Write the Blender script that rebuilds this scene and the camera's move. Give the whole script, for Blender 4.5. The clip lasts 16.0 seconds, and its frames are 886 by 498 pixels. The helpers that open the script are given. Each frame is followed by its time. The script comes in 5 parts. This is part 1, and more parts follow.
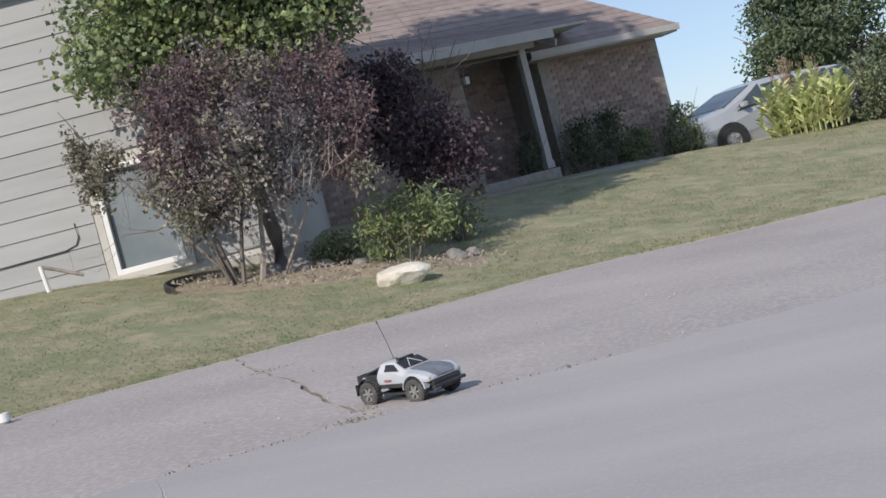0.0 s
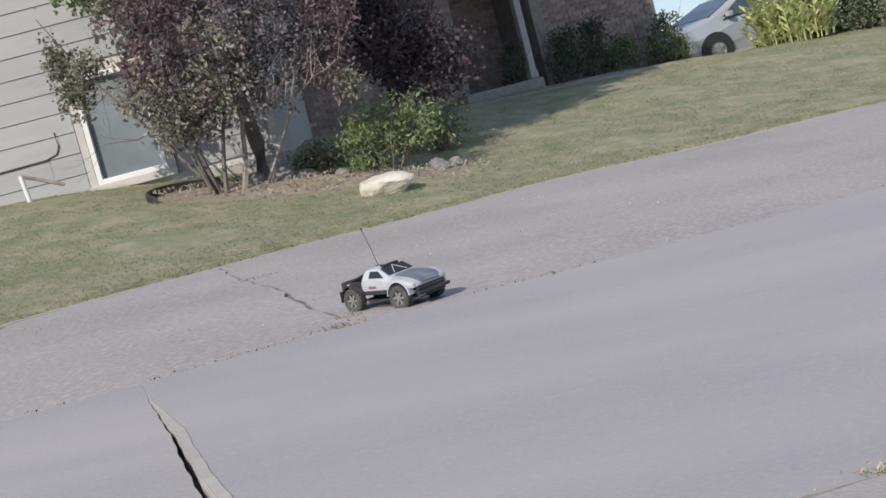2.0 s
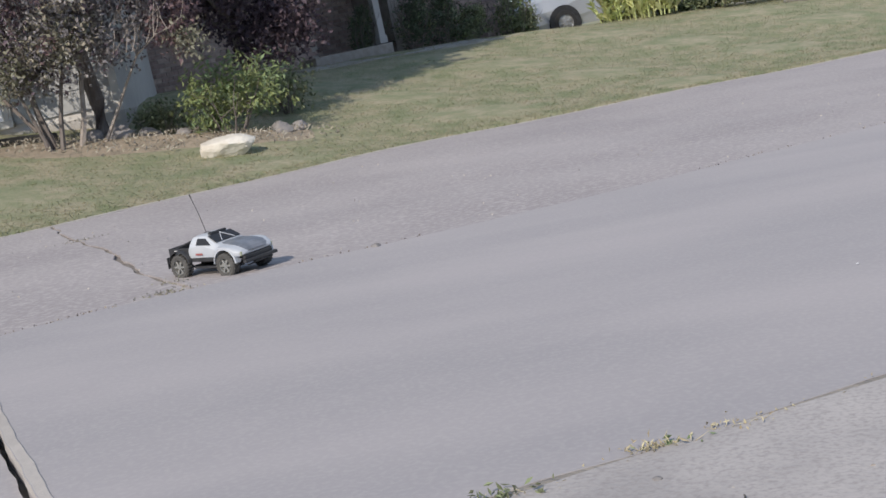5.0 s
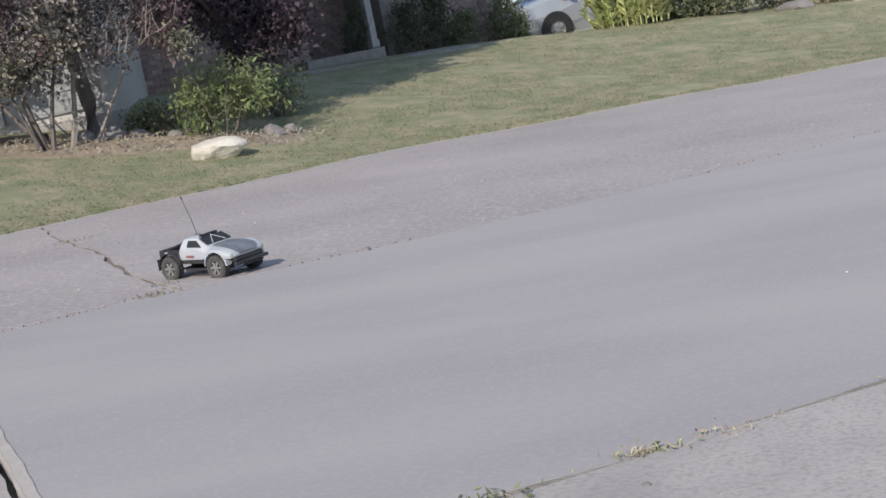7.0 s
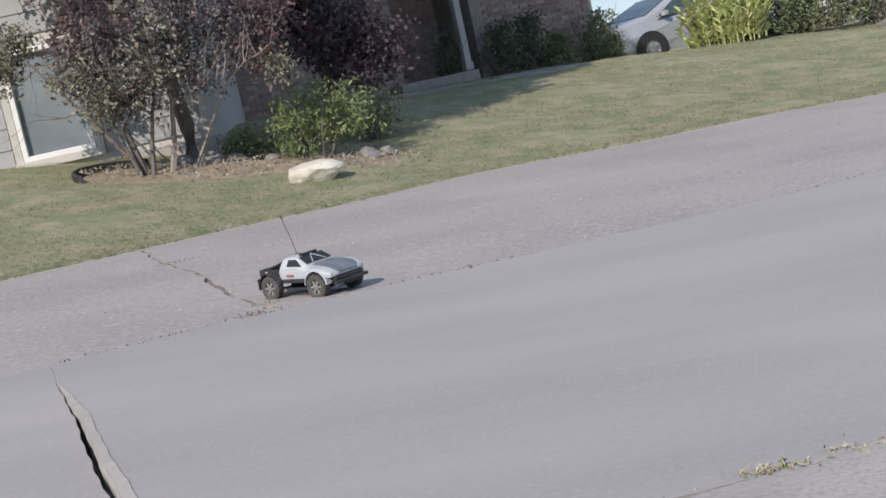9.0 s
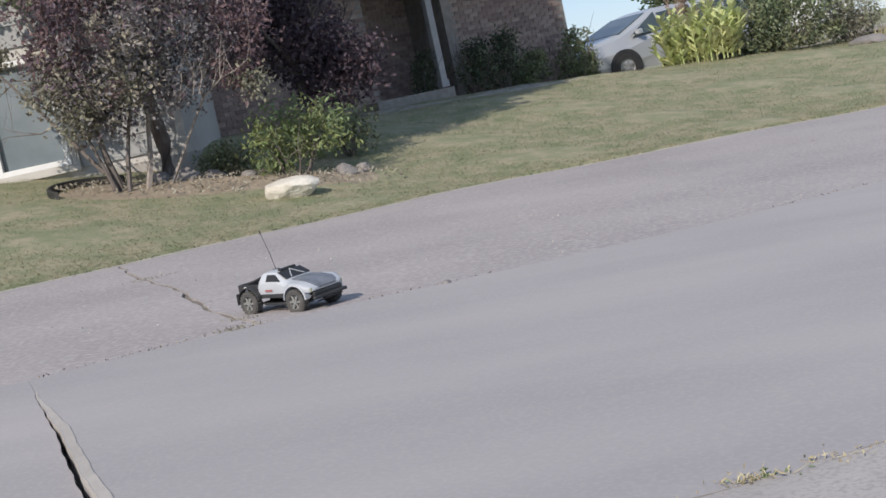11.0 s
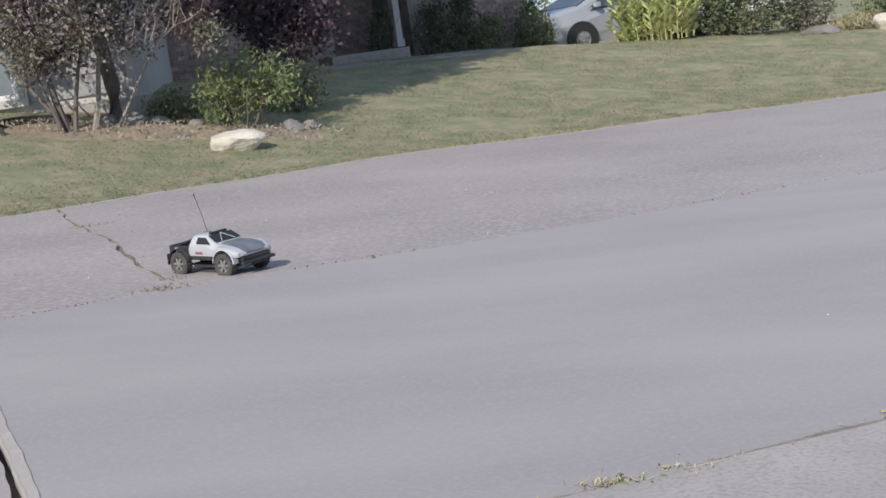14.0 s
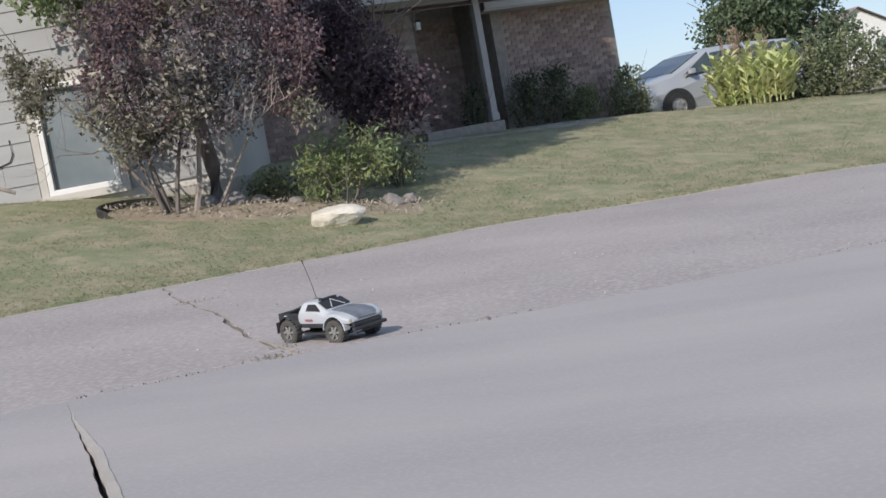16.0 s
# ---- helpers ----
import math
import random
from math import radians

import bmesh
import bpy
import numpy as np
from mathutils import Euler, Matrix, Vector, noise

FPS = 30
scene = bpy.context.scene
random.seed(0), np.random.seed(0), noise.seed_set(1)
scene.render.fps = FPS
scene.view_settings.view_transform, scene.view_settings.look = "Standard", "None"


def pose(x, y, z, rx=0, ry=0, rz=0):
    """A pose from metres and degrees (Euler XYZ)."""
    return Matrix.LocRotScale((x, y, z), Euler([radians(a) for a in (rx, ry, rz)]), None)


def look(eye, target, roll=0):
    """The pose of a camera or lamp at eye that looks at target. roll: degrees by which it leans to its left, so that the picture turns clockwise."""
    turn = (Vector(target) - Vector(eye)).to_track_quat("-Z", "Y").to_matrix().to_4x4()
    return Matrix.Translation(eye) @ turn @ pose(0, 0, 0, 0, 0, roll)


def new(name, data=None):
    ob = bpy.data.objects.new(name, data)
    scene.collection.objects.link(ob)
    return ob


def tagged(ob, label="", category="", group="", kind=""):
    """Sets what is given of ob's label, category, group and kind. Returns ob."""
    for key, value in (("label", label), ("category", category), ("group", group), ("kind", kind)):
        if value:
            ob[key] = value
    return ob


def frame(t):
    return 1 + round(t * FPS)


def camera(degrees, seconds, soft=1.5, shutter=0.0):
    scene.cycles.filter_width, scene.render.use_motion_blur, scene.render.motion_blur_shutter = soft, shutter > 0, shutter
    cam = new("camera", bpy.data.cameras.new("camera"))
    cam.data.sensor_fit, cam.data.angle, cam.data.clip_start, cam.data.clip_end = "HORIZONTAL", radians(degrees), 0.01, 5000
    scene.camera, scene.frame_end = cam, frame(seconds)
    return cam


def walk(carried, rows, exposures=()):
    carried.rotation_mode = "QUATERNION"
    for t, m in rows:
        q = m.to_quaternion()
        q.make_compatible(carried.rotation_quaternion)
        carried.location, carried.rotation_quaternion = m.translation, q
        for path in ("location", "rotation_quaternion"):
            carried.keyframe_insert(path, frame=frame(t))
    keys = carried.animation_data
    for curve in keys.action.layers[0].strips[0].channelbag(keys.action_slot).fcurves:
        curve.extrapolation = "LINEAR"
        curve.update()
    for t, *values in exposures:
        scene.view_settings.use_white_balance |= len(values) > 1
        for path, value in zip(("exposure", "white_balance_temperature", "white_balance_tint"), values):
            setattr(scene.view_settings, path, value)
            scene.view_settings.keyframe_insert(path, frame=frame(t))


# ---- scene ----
cam = camera(36.0, 16.0, 1.6)
PATH = [
    (0, (-0.028, 0.402, 0.941), (-0.022, 2.401, 0.886), -14.5),
    (0.5, (-0.055, 0.446, 0.929), (-0.083, 2.445, 0.845), -14.8),
    (1, (-0.065, 0.461, 0.92), (-0.122, 2.457, 0.815), -14.9),
    (1.5, (-0.063, 0.465, 0.918), (-0.118, 2.461, 0.8), -14.8),
    (2, (-0.047, 0.431, 0.914), (-0.048, 2.422, 0.728), -14.5),
    (2.5, (-0.032, 0.544, 0.871), (0.087, 2.535, 0.723), -15.7),
    (3, (0.012, 0.508, 0.879), (0.192, 2.487, 0.66), -14.9),
    (3.5, (0.046, 0.367, 0.908), (0.2, 2.334, 0.578), -12.1),
    (4, (0.07, 0.349, 0.915), (0.242, 2.313, 0.58), -12.0),
    (4.2, (0.075, 0.326, 0.928), (0.263, 2.291, 0.603), -12.4),
    (6.3, (0.08, 0.289, 0.956), (0.302, 2.257, 0.675), -11.6),
    (6.5, (0.08, 0.289, 0.954), (0.304, 2.256, 0.664), -11.5),
    (7, (0.074, 0.291, 0.951), (0.288, 2.259, 0.664), -11.6),
    (7.5, (0.074, 0.274, 0.969), (0.217, 2.232, 0.589), -8.5),
    (8, (0.067, 0.306, 0.936), (0.184, 2.265, 0.551), -9.5),
    (8.5, (0.025, 0.351, 0.925), (0.127, 2.334, 0.689), -11.8),
    (8.7, (0.036, 0.394, 0.913), (0.125, 2.379, 0.691), -12.5),
    (10.8, (0.012, 0.369, 0.914), (0.105, 2.35, 0.655), -11.6),
    (11, (0.009, 0.367, 0.908), (0.14, 2.352, 0.701), -12.3),
    (11.5, (0.042, 0.317, 0.944), (0.198, 2.301, 0.743), -10.8),
    (12, (0.072, 0.229, 0.973), (0.29, 2.205, 0.752), -10.2),
    (12.5, (0.132, 0.097, 1.002), (0.363, 2.064, 0.723), -8.6),
    (13, (0.149, 0.101, 1.031), (0.372, 2.068, 0.747), -7.6),
    (13.5, (0.137, 0.103, 1.032), (0.322, 2.077, 0.775), -7.3),
    (14, (0.137, 0.124, 1.041), (0.328, 2.094, 0.754), -8.1),
    (14.5, (0.122, 0.137, 1.008), (0.303, 2.109, 0.729), -9.0),
    (15, (0.126, 0.16, 0.987), (0.27, 2.129, 0.665), -8.2),
    (15.5, (0.109, 0.222, 0.943), (0.2, 2.194, 0.623), -8.6),
    (16, (0.036, 0.381, 0.927), (0.11, 2.374, 0.777), -10.3),
]
walk(cam, [(t, look(eye, target, roll)) for t, eye, target, roll in PATH], [(0.0, 0.52, 6600, 10.5), (16.0, 0.52, 6600, 10.5)])

# ---------- world and light ----------
# the rays run to +x and +y and down
SUN_EL, SUN_AZ = 35.0, 209.0     # azimuth of the sun, clockwise from +y
world = bpy.data.worlds.new("sky_world")
scene.world = world
world.use_nodes = True
wn = world.node_tree.nodes
sky = wn.new("ShaderNodeTexSky")
sky.sky_type = "NISHITA"
sky.sun_disc = False
sky.sun_elevation = radians(SUN_EL)
sky.sun_rotation = radians(SUN_AZ)
sky.air_density, sky.dust_density, sky.ozone_density = 0.8, 0.2, 2.6
wn["Background"].inputs["Strength"].default_value = 0.12
veil = wn.new("ShaderNodeMix")
veil.data_type = "RGBA"
veil.inputs[0].default_value = 0.68
veil.inputs[7].default_value = (2.1, 2.75, 3.9, 1)
world.node_tree.links.new(sky.outputs[0], veil.inputs[6])
world.node_tree.links.new(veil.outputs[2], wn["Background"].inputs["Color"])
sun = bpy.data.lights.new("sun", "SUN")
sun.energy, sun.angle, sun.color = 2.9, radians(0.6), (1.0, 0.92, 0.82)
sun_ob = new("sun", sun)
_az = radians(SUN_AZ)
_to = Vector((math.sin(_az) * math.cos(radians(SUN_EL)), math.cos(_az) * math.cos(radians(SUN_EL)), math.sin(radians(SUN_EL))))
sun_ob.matrix_world = Matrix.Translation((-10, -8, 14)) @ _to.to_track_quat("Z", "Y").to_matrix().to_4x4()


# ---------- materials ----------
def mat(name, a, b=None, scale=6.0, rough=0.8, bump=0.0, bump_scale=60.0, metal=0.0, fine=None, fine_scale=90.0,
        fine_amount=0.25, vary=0.0, island=0.0, stretch=(1, 1, 1), spec=0.5, lo=0.35, hi=0.65, transl=0.0, coat=0.0):
    """Two-scale noise colour between a and b, fine speckle, bump, and variation by object or by island."""
    m = bpy.data.materials.new(name)
    m.use_nodes = True
    nt = m.node_tree
    n, ln = nt.nodes, nt.links.new
    bs = n["Principled BSDF"]
    bs.inputs["Roughness"].default_value = rough
    bs.inputs["Metallic"].default_value = metal
    bs.inputs["Specular IOR Level"].default_value = spec
    bs.inputs["Coat Weight"].default_value = coat
    tc = n.new("ShaderNodeTexCoord")
    mp = n.new("ShaderNodeMapping")
    mp.inputs["Scale"].default_value = stretch
    ln(tc.outputs["Object"], mp.inputs["Vector"])
    b = b or tuple(c * 0.85 for c in a)
    nz = n.new("ShaderNodeTexNoise")
    nz.inputs["Scale"].default_value, nz.inputs["Detail"].default_value = scale, 6
    ln(mp.outputs[0], nz.inputs["Vector"])
    rp = n.new("ShaderNodeValToRGB")
    rp.color_ramp.elements[0].position, rp.color_ramp.elements[1].position = lo, hi
    rp.color_ramp.elements[0].color, rp.color_ramp.elements[1].color = (*a, 1), (*b, 1)
    ln(nz.outputs["Fac"], rp.inputs[0])
    out = rp.outputs[0]
    if fine:
        fz = n.new("ShaderNodeTexNoise")
        fz.inputs["Scale"].default_value, fz.inputs["Detail"].default_value = fine_scale, 3
        ln(tc.outputs["Object"], fz.inputs["Vector"])
        fr = n.new("ShaderNodeMapRange")
        fr.inputs[1].default_value, fr.inputs[2].default_value = 0.45, 0.7
        fr.inputs[4].default_value = fine_amount
        ln(fz.outputs["Fac"], fr.inputs[0])
        mx = n.new("ShaderNodeMix")
        mx.data_type = "RGBA"
        ln(fr.outputs[0], mx.inputs[0])
        ln(out, mx.inputs[6])
        mx.inputs[7].default_value = (*fine, 1)
        out = mx.outputs[2]
    if vary or island:
        src = n.new("ShaderNodeNewGeometry").outputs["Random Per Island"] if island else n.new("ShaderNodeObjectInfo").outputs["Random"]
        k = island or vary
        mr = n.new("ShaderNodeMapRange")
        mr.inputs[3].default_value, mr.inputs[4].default_value = 1 - k, 1 + k
        ln(src, mr.inputs[0])
        hs = n.new("ShaderNodeHueSaturation")
        ln(mr.outputs[0], hs.inputs["Value"])
        mh = n.new("ShaderNodeMapRange")
        mh.inputs[3].default_value, mh.inputs[4].default_value = 0.5 - 0.05 * k, 0.5 + 0.05 * k
        ln(src, mh.inputs[0])
        ln(mh.outputs[0], hs.inputs["Hue"])
        ln(out, hs.inputs["Color"])
        out = hs.outputs[0]
    ln(out, bs.inputs["Base Color"])
    if bump:
        bz = n.new("ShaderNodeTexNoise")
        bz.inputs["Scale"].default_value, bz.inputs["Detail"].default_value = bump_scale, 5
        ln(mp.outputs[0], bz.inputs["Vector"])
        bp = n.new("ShaderNodeBump")
        bp.inputs["Strength"].default_value, bp.inputs["Distance"].default_value = min(1.0, bump), 0.02
        ln(bz.outputs["Fac"], bp.inputs["Height"])
        ln(bp.outputs[0], bs.inputs["Normal"])
    if transl:
        bs.inputs["Subsurface Weight"].default_value = 0.0
        tr = n.new("ShaderNodeBsdfTranslucent")
        ln(out, tr.inputs["Color"])
        ms = n.new("ShaderNodeMixShader")
        ms.inputs[0].default_value = transl
        ln(bs.outputs[0], ms.inputs[1])
        ln(tr.outputs[0], ms.inputs[2])
        ln(ms.outputs[0], n["Material Output"].inputs["Surface"])
    return m


M_LAWN = mat("lawn_ground", (0.205, 0.225, 0.125), (0.345, 0.305, 0.21), 3.2, 0.95, 0.6, 30, fine=(0.16, 0.19, 0.09), fine_scale=11, fine_amount=0.55, lo=0.34, hi=0.66, stretch=(0.8, 0.8, 1))
M_BLADE = mat("grass_blades", (0.255, 0.285, 0.155), (0.415, 0.365, 0.255), 3.2, 0.8, island=0.2, transl=0.5, lo=0.36, hi=0.64, stretch=(0.8, 0.8, 1))
M_STRAW = mat("dry_grass", (0.44, 0.385, 0.26), (0.34, 0.30, 0.19), 3, 0.9, island=0.3)
M_ROAD_A = mat("weathered_aggregate_concrete", (0.30, 0.27, 0.265), (0.37, 0.335, 0.325), 0.45, 0.92, 0.05, 60, fine=(0.52, 0.475, 0.455), fine_scale=30, fine_amount=0.6)
M_ROAD_B = mat("smooth_road_concrete", (0.325, 0.305, 0.305), (0.385, 0.355, 0.35), 0.8, 0.88, 0.025, 110, fine=(0.47, 0.435, 0.42), fine_scale=60, fine_amount=0.3, stretch=(0.45, 1.6, 1))
M_ROAD_C = mat("rough_driveway_concrete", (0.35, 0.325, 0.31), (0.46, 0.425, 0.40), 2.2, 0.92, 0.14, 55, fine=(0.26, 0.235, 0.225), fine_scale=75, fine_amount=0.6)
M_ROAD_EDGE = mat("worn_slab_edge", (0.43, 0.395, 0.36), (0.37, 0.34, 0.31), 7, 0.92, 0.2, 60)
# soil in the slab crack, and the flecks that imitate the far joint's shadow
M_SOIL_SHADE = mat("brown_grey_soil_and_shade", (0.165, 0.142, 0.122), (0.265, 0.235, 0.20), 9, 0.95, island=0.3)
M_DUST = mat("sandy_joint_dust", (0.25, 0.225, 0.195), (0.34, 0.305, 0.26), 6, 0.95, 0.6, 50)
M_SOIL = mat("dark_joint_soil", (0.075, 0.066, 0.058), (0.12, 0.105, 0.085), 9, 0.95, 0.7, 40)
M_MULCH = mat("dry_mulch_soil", (0.36, 0.295, 0.22), (0.25, 0.21, 0.155), 5, 0.95, 0.9, 50, fine=(0.36, 0.28, 0.2), fine_scale=30)
M_EDGING = mat("black_plastic_edging", (0.02, 0.02, 0.02), (0.035, 0.033, 0.03), 10, 0.6)
M_ROCK = mat("pale_limestone", (0.55, 0.50, 0.42), (0.70, 0.66, 0.58), 3, 0.9, 0.8, 14, fine=(0.4, 0.35, 0.28), fine_scale=20)
M_ROCK_D = mat("grey_fieldstone", (0.17, 0.16, 0.155), (0.27, 0.25, 0.24), 4, 0.9, 0.8, 14)
M_SIDING = mat("painted_lap_siding", (0.325, 0.33, 0.335), (0.36, 0.365, 0.37), 2, 0.75, 0.15, 60, vary=0.04, stretch=(0.4, 1, 3))
M_TRIM = mat("beige_trim_paint", (0.46, 0.44, 0.415), (0.52, 0.50, 0.47), 4, 0.7, 0.1, 50)
M_WHITE = mat("white_vinyl_frame", (0.74, 0.74, 0.74), (0.68, 0.68, 0.68), 5, 0.45)
M_FASCIA = mat("pale_fascia_paint", (0.42, 0.41, 0.40), (0.36, 0.35, 0.34), 3, 0.7, 0.1, 40)
M_GLASS = mat("dark_window_glass", (0.15, 0.18, 0.20), (0.22, 0.25, 0.27), 1.5, 0.1, spec=0.3)
M_BRICK = mat("brown_brick", (0.27, 0.20, 0.175), (0.36, 0.275, 0.245), 14, 0.92, 0.6, 40, island=0.28)
M_BRICK_PIECE = mat("brown_brick_piece", (0.27, 0.20, 0.175), (0.36, 0.275, 0.245), 14, 0.92, 0.6, 40, vary=0.28)
M_MORTAR = mat("grey_brick_mortar", (0.34, 0.31, 0.28), (0.26, 0.235, 0.21), 9, 0.95, 0.5, 60)
M_SHINGLE = mat("weathered_tan_shingle", (0.235, 0.185, 0.172), (0.29, 0.235, 0.22), 5, 0.95, 0.6, 50, island=0.12)
M_CONC = mat("porch_concrete", (0.42, 0.40, 0.37), (0.34, 0.32, 0.30), 3, 0.9, 0.4, 40)
M_BARK = mat("grey_brown_bark", (0.115, 0.095, 0.085), (0.19, 0.165, 0.15), 9, 0.95, 0.8, 50, stretch=(1, 1, 0.25))
M_BARK_L = mat("pale_dry_twig_bark", (0.34, 0.30, 0.27), (0.24, 0.21, 0.19), 9, 0.95, 0.5, 50)
M_LF_PURPLE = mat("purple_leaves", (0.18, 0.115, 0.128), (0.29, 0.205, 0.212), 1.3, 0.6, island=0.45, transl=0.4)
M_LF_GREY = mat("grey_purple_leaves", (0.17, 0.157, 0.168), (0.29, 0.272, 0.275), 1.3, 0.6, island=0.5, transl=0.3)
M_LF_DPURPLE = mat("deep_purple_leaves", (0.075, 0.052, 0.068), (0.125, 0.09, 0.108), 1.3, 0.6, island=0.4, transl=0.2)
M_LF_OLIVE = mat("olive_grey_leaves", (0.21, 0.205, 0.15), (0.33, 0.305, 0.25), 1.3, 0.6, island=0.45, transl=0.4)
M_LF_PALE = mat("pale_dry_leaves", (0.40, 0.36, 0.30), (0.30, 0.27, 0.21), 2, 0.7, island=0.3, transl=0.2)
M_LF_GREEN = mat("maple_green_leaves", (0.16, 0.212, 0.105), (0.245, 0.295, 0.155), 1.2, 0.55, island=0.4, transl=0.35)
M_LF_YGREEN = mat("bright_yellow_green_leaves", (0.205, 0.255, 0.10), (0.30, 0.335, 0.15), 1.5, 0.55, island=0.35, transl=0.35)
M_LF_CORN = mat("chartreuse_broad_leaves", (0.50, 0.55, 0.24), (0.62, 0.62, 0.34), 2, 0.5, island=0.3, transl=0.35)
M_LF_DARK = mat("dark_evergreen_leaves", (0.065, 0.09, 0.05), (0.11, 0.135, 0.078), 1.5, 0.6, island=0.4, transl=0.2)
M_LF_MID = mat("mid_green_shrub_leaves", (0.155, 0.19, 0.10), (0.235, 0.245, 0.14), 1.5, 0.6, island=0.4, transl=0.25)
M_LF_TREE = mat("blue_green_tree_leaves", (0.075, 0.115, 0.065), (0.12, 0.155, 0.085), 0.8, 0.6, island=0.4, transl=0.2)
M_PLUME = mat("reddish_plume_stalks", (0.33, 0.24, 0.18), (0.26, 0.20, 0.14), 4, 0.8, island=0.3)
M_VAN = mat("silver_car_paint", (0.40, 0.42, 0.45), (0.44, 0.46, 0.485), 1, 0.35, metal=0.25, coat=0.4)
M_TYRE = mat("black_rubber", (0.022, 0.022, 0.023), (0.035, 0.034, 0.034), 20, 0.85, 0.3, 120)
M_RIM = mat("grey_alloy", (0.55, 0.55, 0.56), (0.45, 0.45, 0.46), 8, 0.4, metal=0.7)
M_CARGLASS = mat("tinted_car_glass", (0.04, 0.055, 0.06), (0.06, 0.08, 0.085), 3, 0.06, spec=0.8)
M_BLACKP = mat("black_plastic", (0.024, 0.024, 0.026), (0.04, 0.04, 0.042), 12, 0.55, 0.1, 80)
M_LAMP = mat("clear_headlamp_plastic", (0.75, 0.76, 0.76), (0.6, 0.6, 0.6), 10, 0.15)
M_SHELL = mat("silver_lexan_shell", (0.50, 0.52, 0.545), (0.44, 0.46, 0.49), 6, 0.5, metal=0.1, coat=0.0)
M_DECAL_R = mat("red_decal", (0.34, 0.12, 0.11), None, 8, 0.5)
M_DECAL_W = mat("white_decal", (0.78, 0.78, 0.78), None, 8, 0.5)
M_DECAL_K = mat("black_decal", (0.02, 0.02, 0.022), None, 8, 0.5)
M_YELLOW = mat("yellow_green_lamp_film", (0.38, 0.40, 0.26), None, 8, 0.4)
M_GOLD = mat("grey_wheel_rim", (0.34, 0.34, 0.32), (0.24, 0.24, 0.23), 8, 0.45, metal=0.2)
M_TYRE_D = mat("dusty_toy_rubber", (0.06, 0.058, 0.055), (0.10, 0.096, 0.09), 30, 0.9, 0.3, 120)
M_BONNET = mat("smoke_grey_shell_paint", (0.15, 0.16, 0.18), (0.24, 0.25, 0.275), 12, 0.35, metal=0.2)
M_STEEL = mat("grey_steel_wire", (0.16, 0.16, 0.17), None, 8, 0.5, metal=0.6)


# ---------- mesh helpers ----------
def finish(name, bm, material, parent=None, label="", smooth=False):
    me = bpy.data.meshes.new(name)
    bmesh.ops.recalc_face_normals(bm, faces=bm.faces)
    bm.to_mesh(me)
    bm.free()
    me.materials.append(material)
    if smooth:
        me.shade_smooth()
    ob = new(name, me)
    if parent:
        ob.parent = parent
    if label:
        ob["label"] = label
    return ob


def part(name, bm, material, parent, label="", smooth=False):
    return finish(name, bm, material, parent, label, smooth)


def thing(name, at, label, category, turn=0.0, group="", kind=""):
    ob = new(name)
    ob.empty_display_size = 0.1
    ob.matrix_world = Matrix.Translation(at) @ Matrix.Rotation(radians(turn), 4, "Z")
    return tagged(ob, label, category, group, kind)


def box(bm, c, s, bevel=0.0, turn=None):
    r = bmesh.ops.create_cube(bm, size=1.0)
    vs = r["verts"]
    m = Matrix.Translation(c) @ (turn or Matrix.Identity(4)) @ Matrix.Diagonal((*s, 1))
    bmesh.ops.transform(bm, matrix=m, verts=vs)
    if bevel:
        es = {e for v in vs for e in v.link_edges}
        bmesh.ops.bevel(bm, geom=list(es), offset=bevel, segments=2, affect="EDGES", profile=0.6)
    return bm


def boxed(c, s, bevel=0.0, turn=None):
    return box(bmesh.new(), c, s, bevel, turn)


def loft(bm, rings, cap=True):
    rows = [[bm.verts.new(p) for p in r] for r in rings]
    for a, b in zip(rows, rows[1:]):
        for i in range(len(a)):
            j = (i + 1) % len(a)
            bm.faces.new((a[i], a[j], b[j], b[i]))
    if cap:
        bm.faces.new(rows[0][::-1])
        bm.faces.new(rows[-1])
    return bm


def tube(bm, pts, radii, sides=6):
    pts = [Vector(p) for p in pts]
    rings = []
    for i, p in enumerate(pts):
        d = (pts[min(i + 1, len(pts) - 1)] - pts[max(i - 1, 0)]).normalized()
        q = d.to_track_quat("Z", "Y")
        r = radii[i] if isinstance(radii, (list, tuple)) else radii
        rings.append([p + q @ Vector((r * math.cos(a), r * math.sin(a), 0)) for a in (2 * math.pi * k / sides for k in range(sides))])
    return loft(bm, rings)


def lathe(bm, profile, axis="Y", sides=24, cap=True):
    """Rings of (along, radius) turned round an axis through the origin."""
    rings = []
    for d, r in profile:
        ring = []
        for k in range(sides):
            a = 2 * math.pi * k / sides
            p = (r * math.cos(a), d, r * math.sin(a)) if axis == "Y" else (r * math.cos(a), r * math.sin(a), d)
            ring.append(p)
        rings.append(ring)
    return loft(bm, rings, cap)


def soup(name, verts, faces, material, parent=None, label=""):
    me = bpy.data.meshes.new(name)
    me.from_pydata(verts.tolist() if hasattr(verts, "tolist") else verts, [], faces.tolist() if hasattr(faces, "tolist") else faces)
    me.materials.append(material)
    ob = new(name, me)
    if parent:
        ob.parent = parent
    if label:
        ob["label"] = label
    return ob


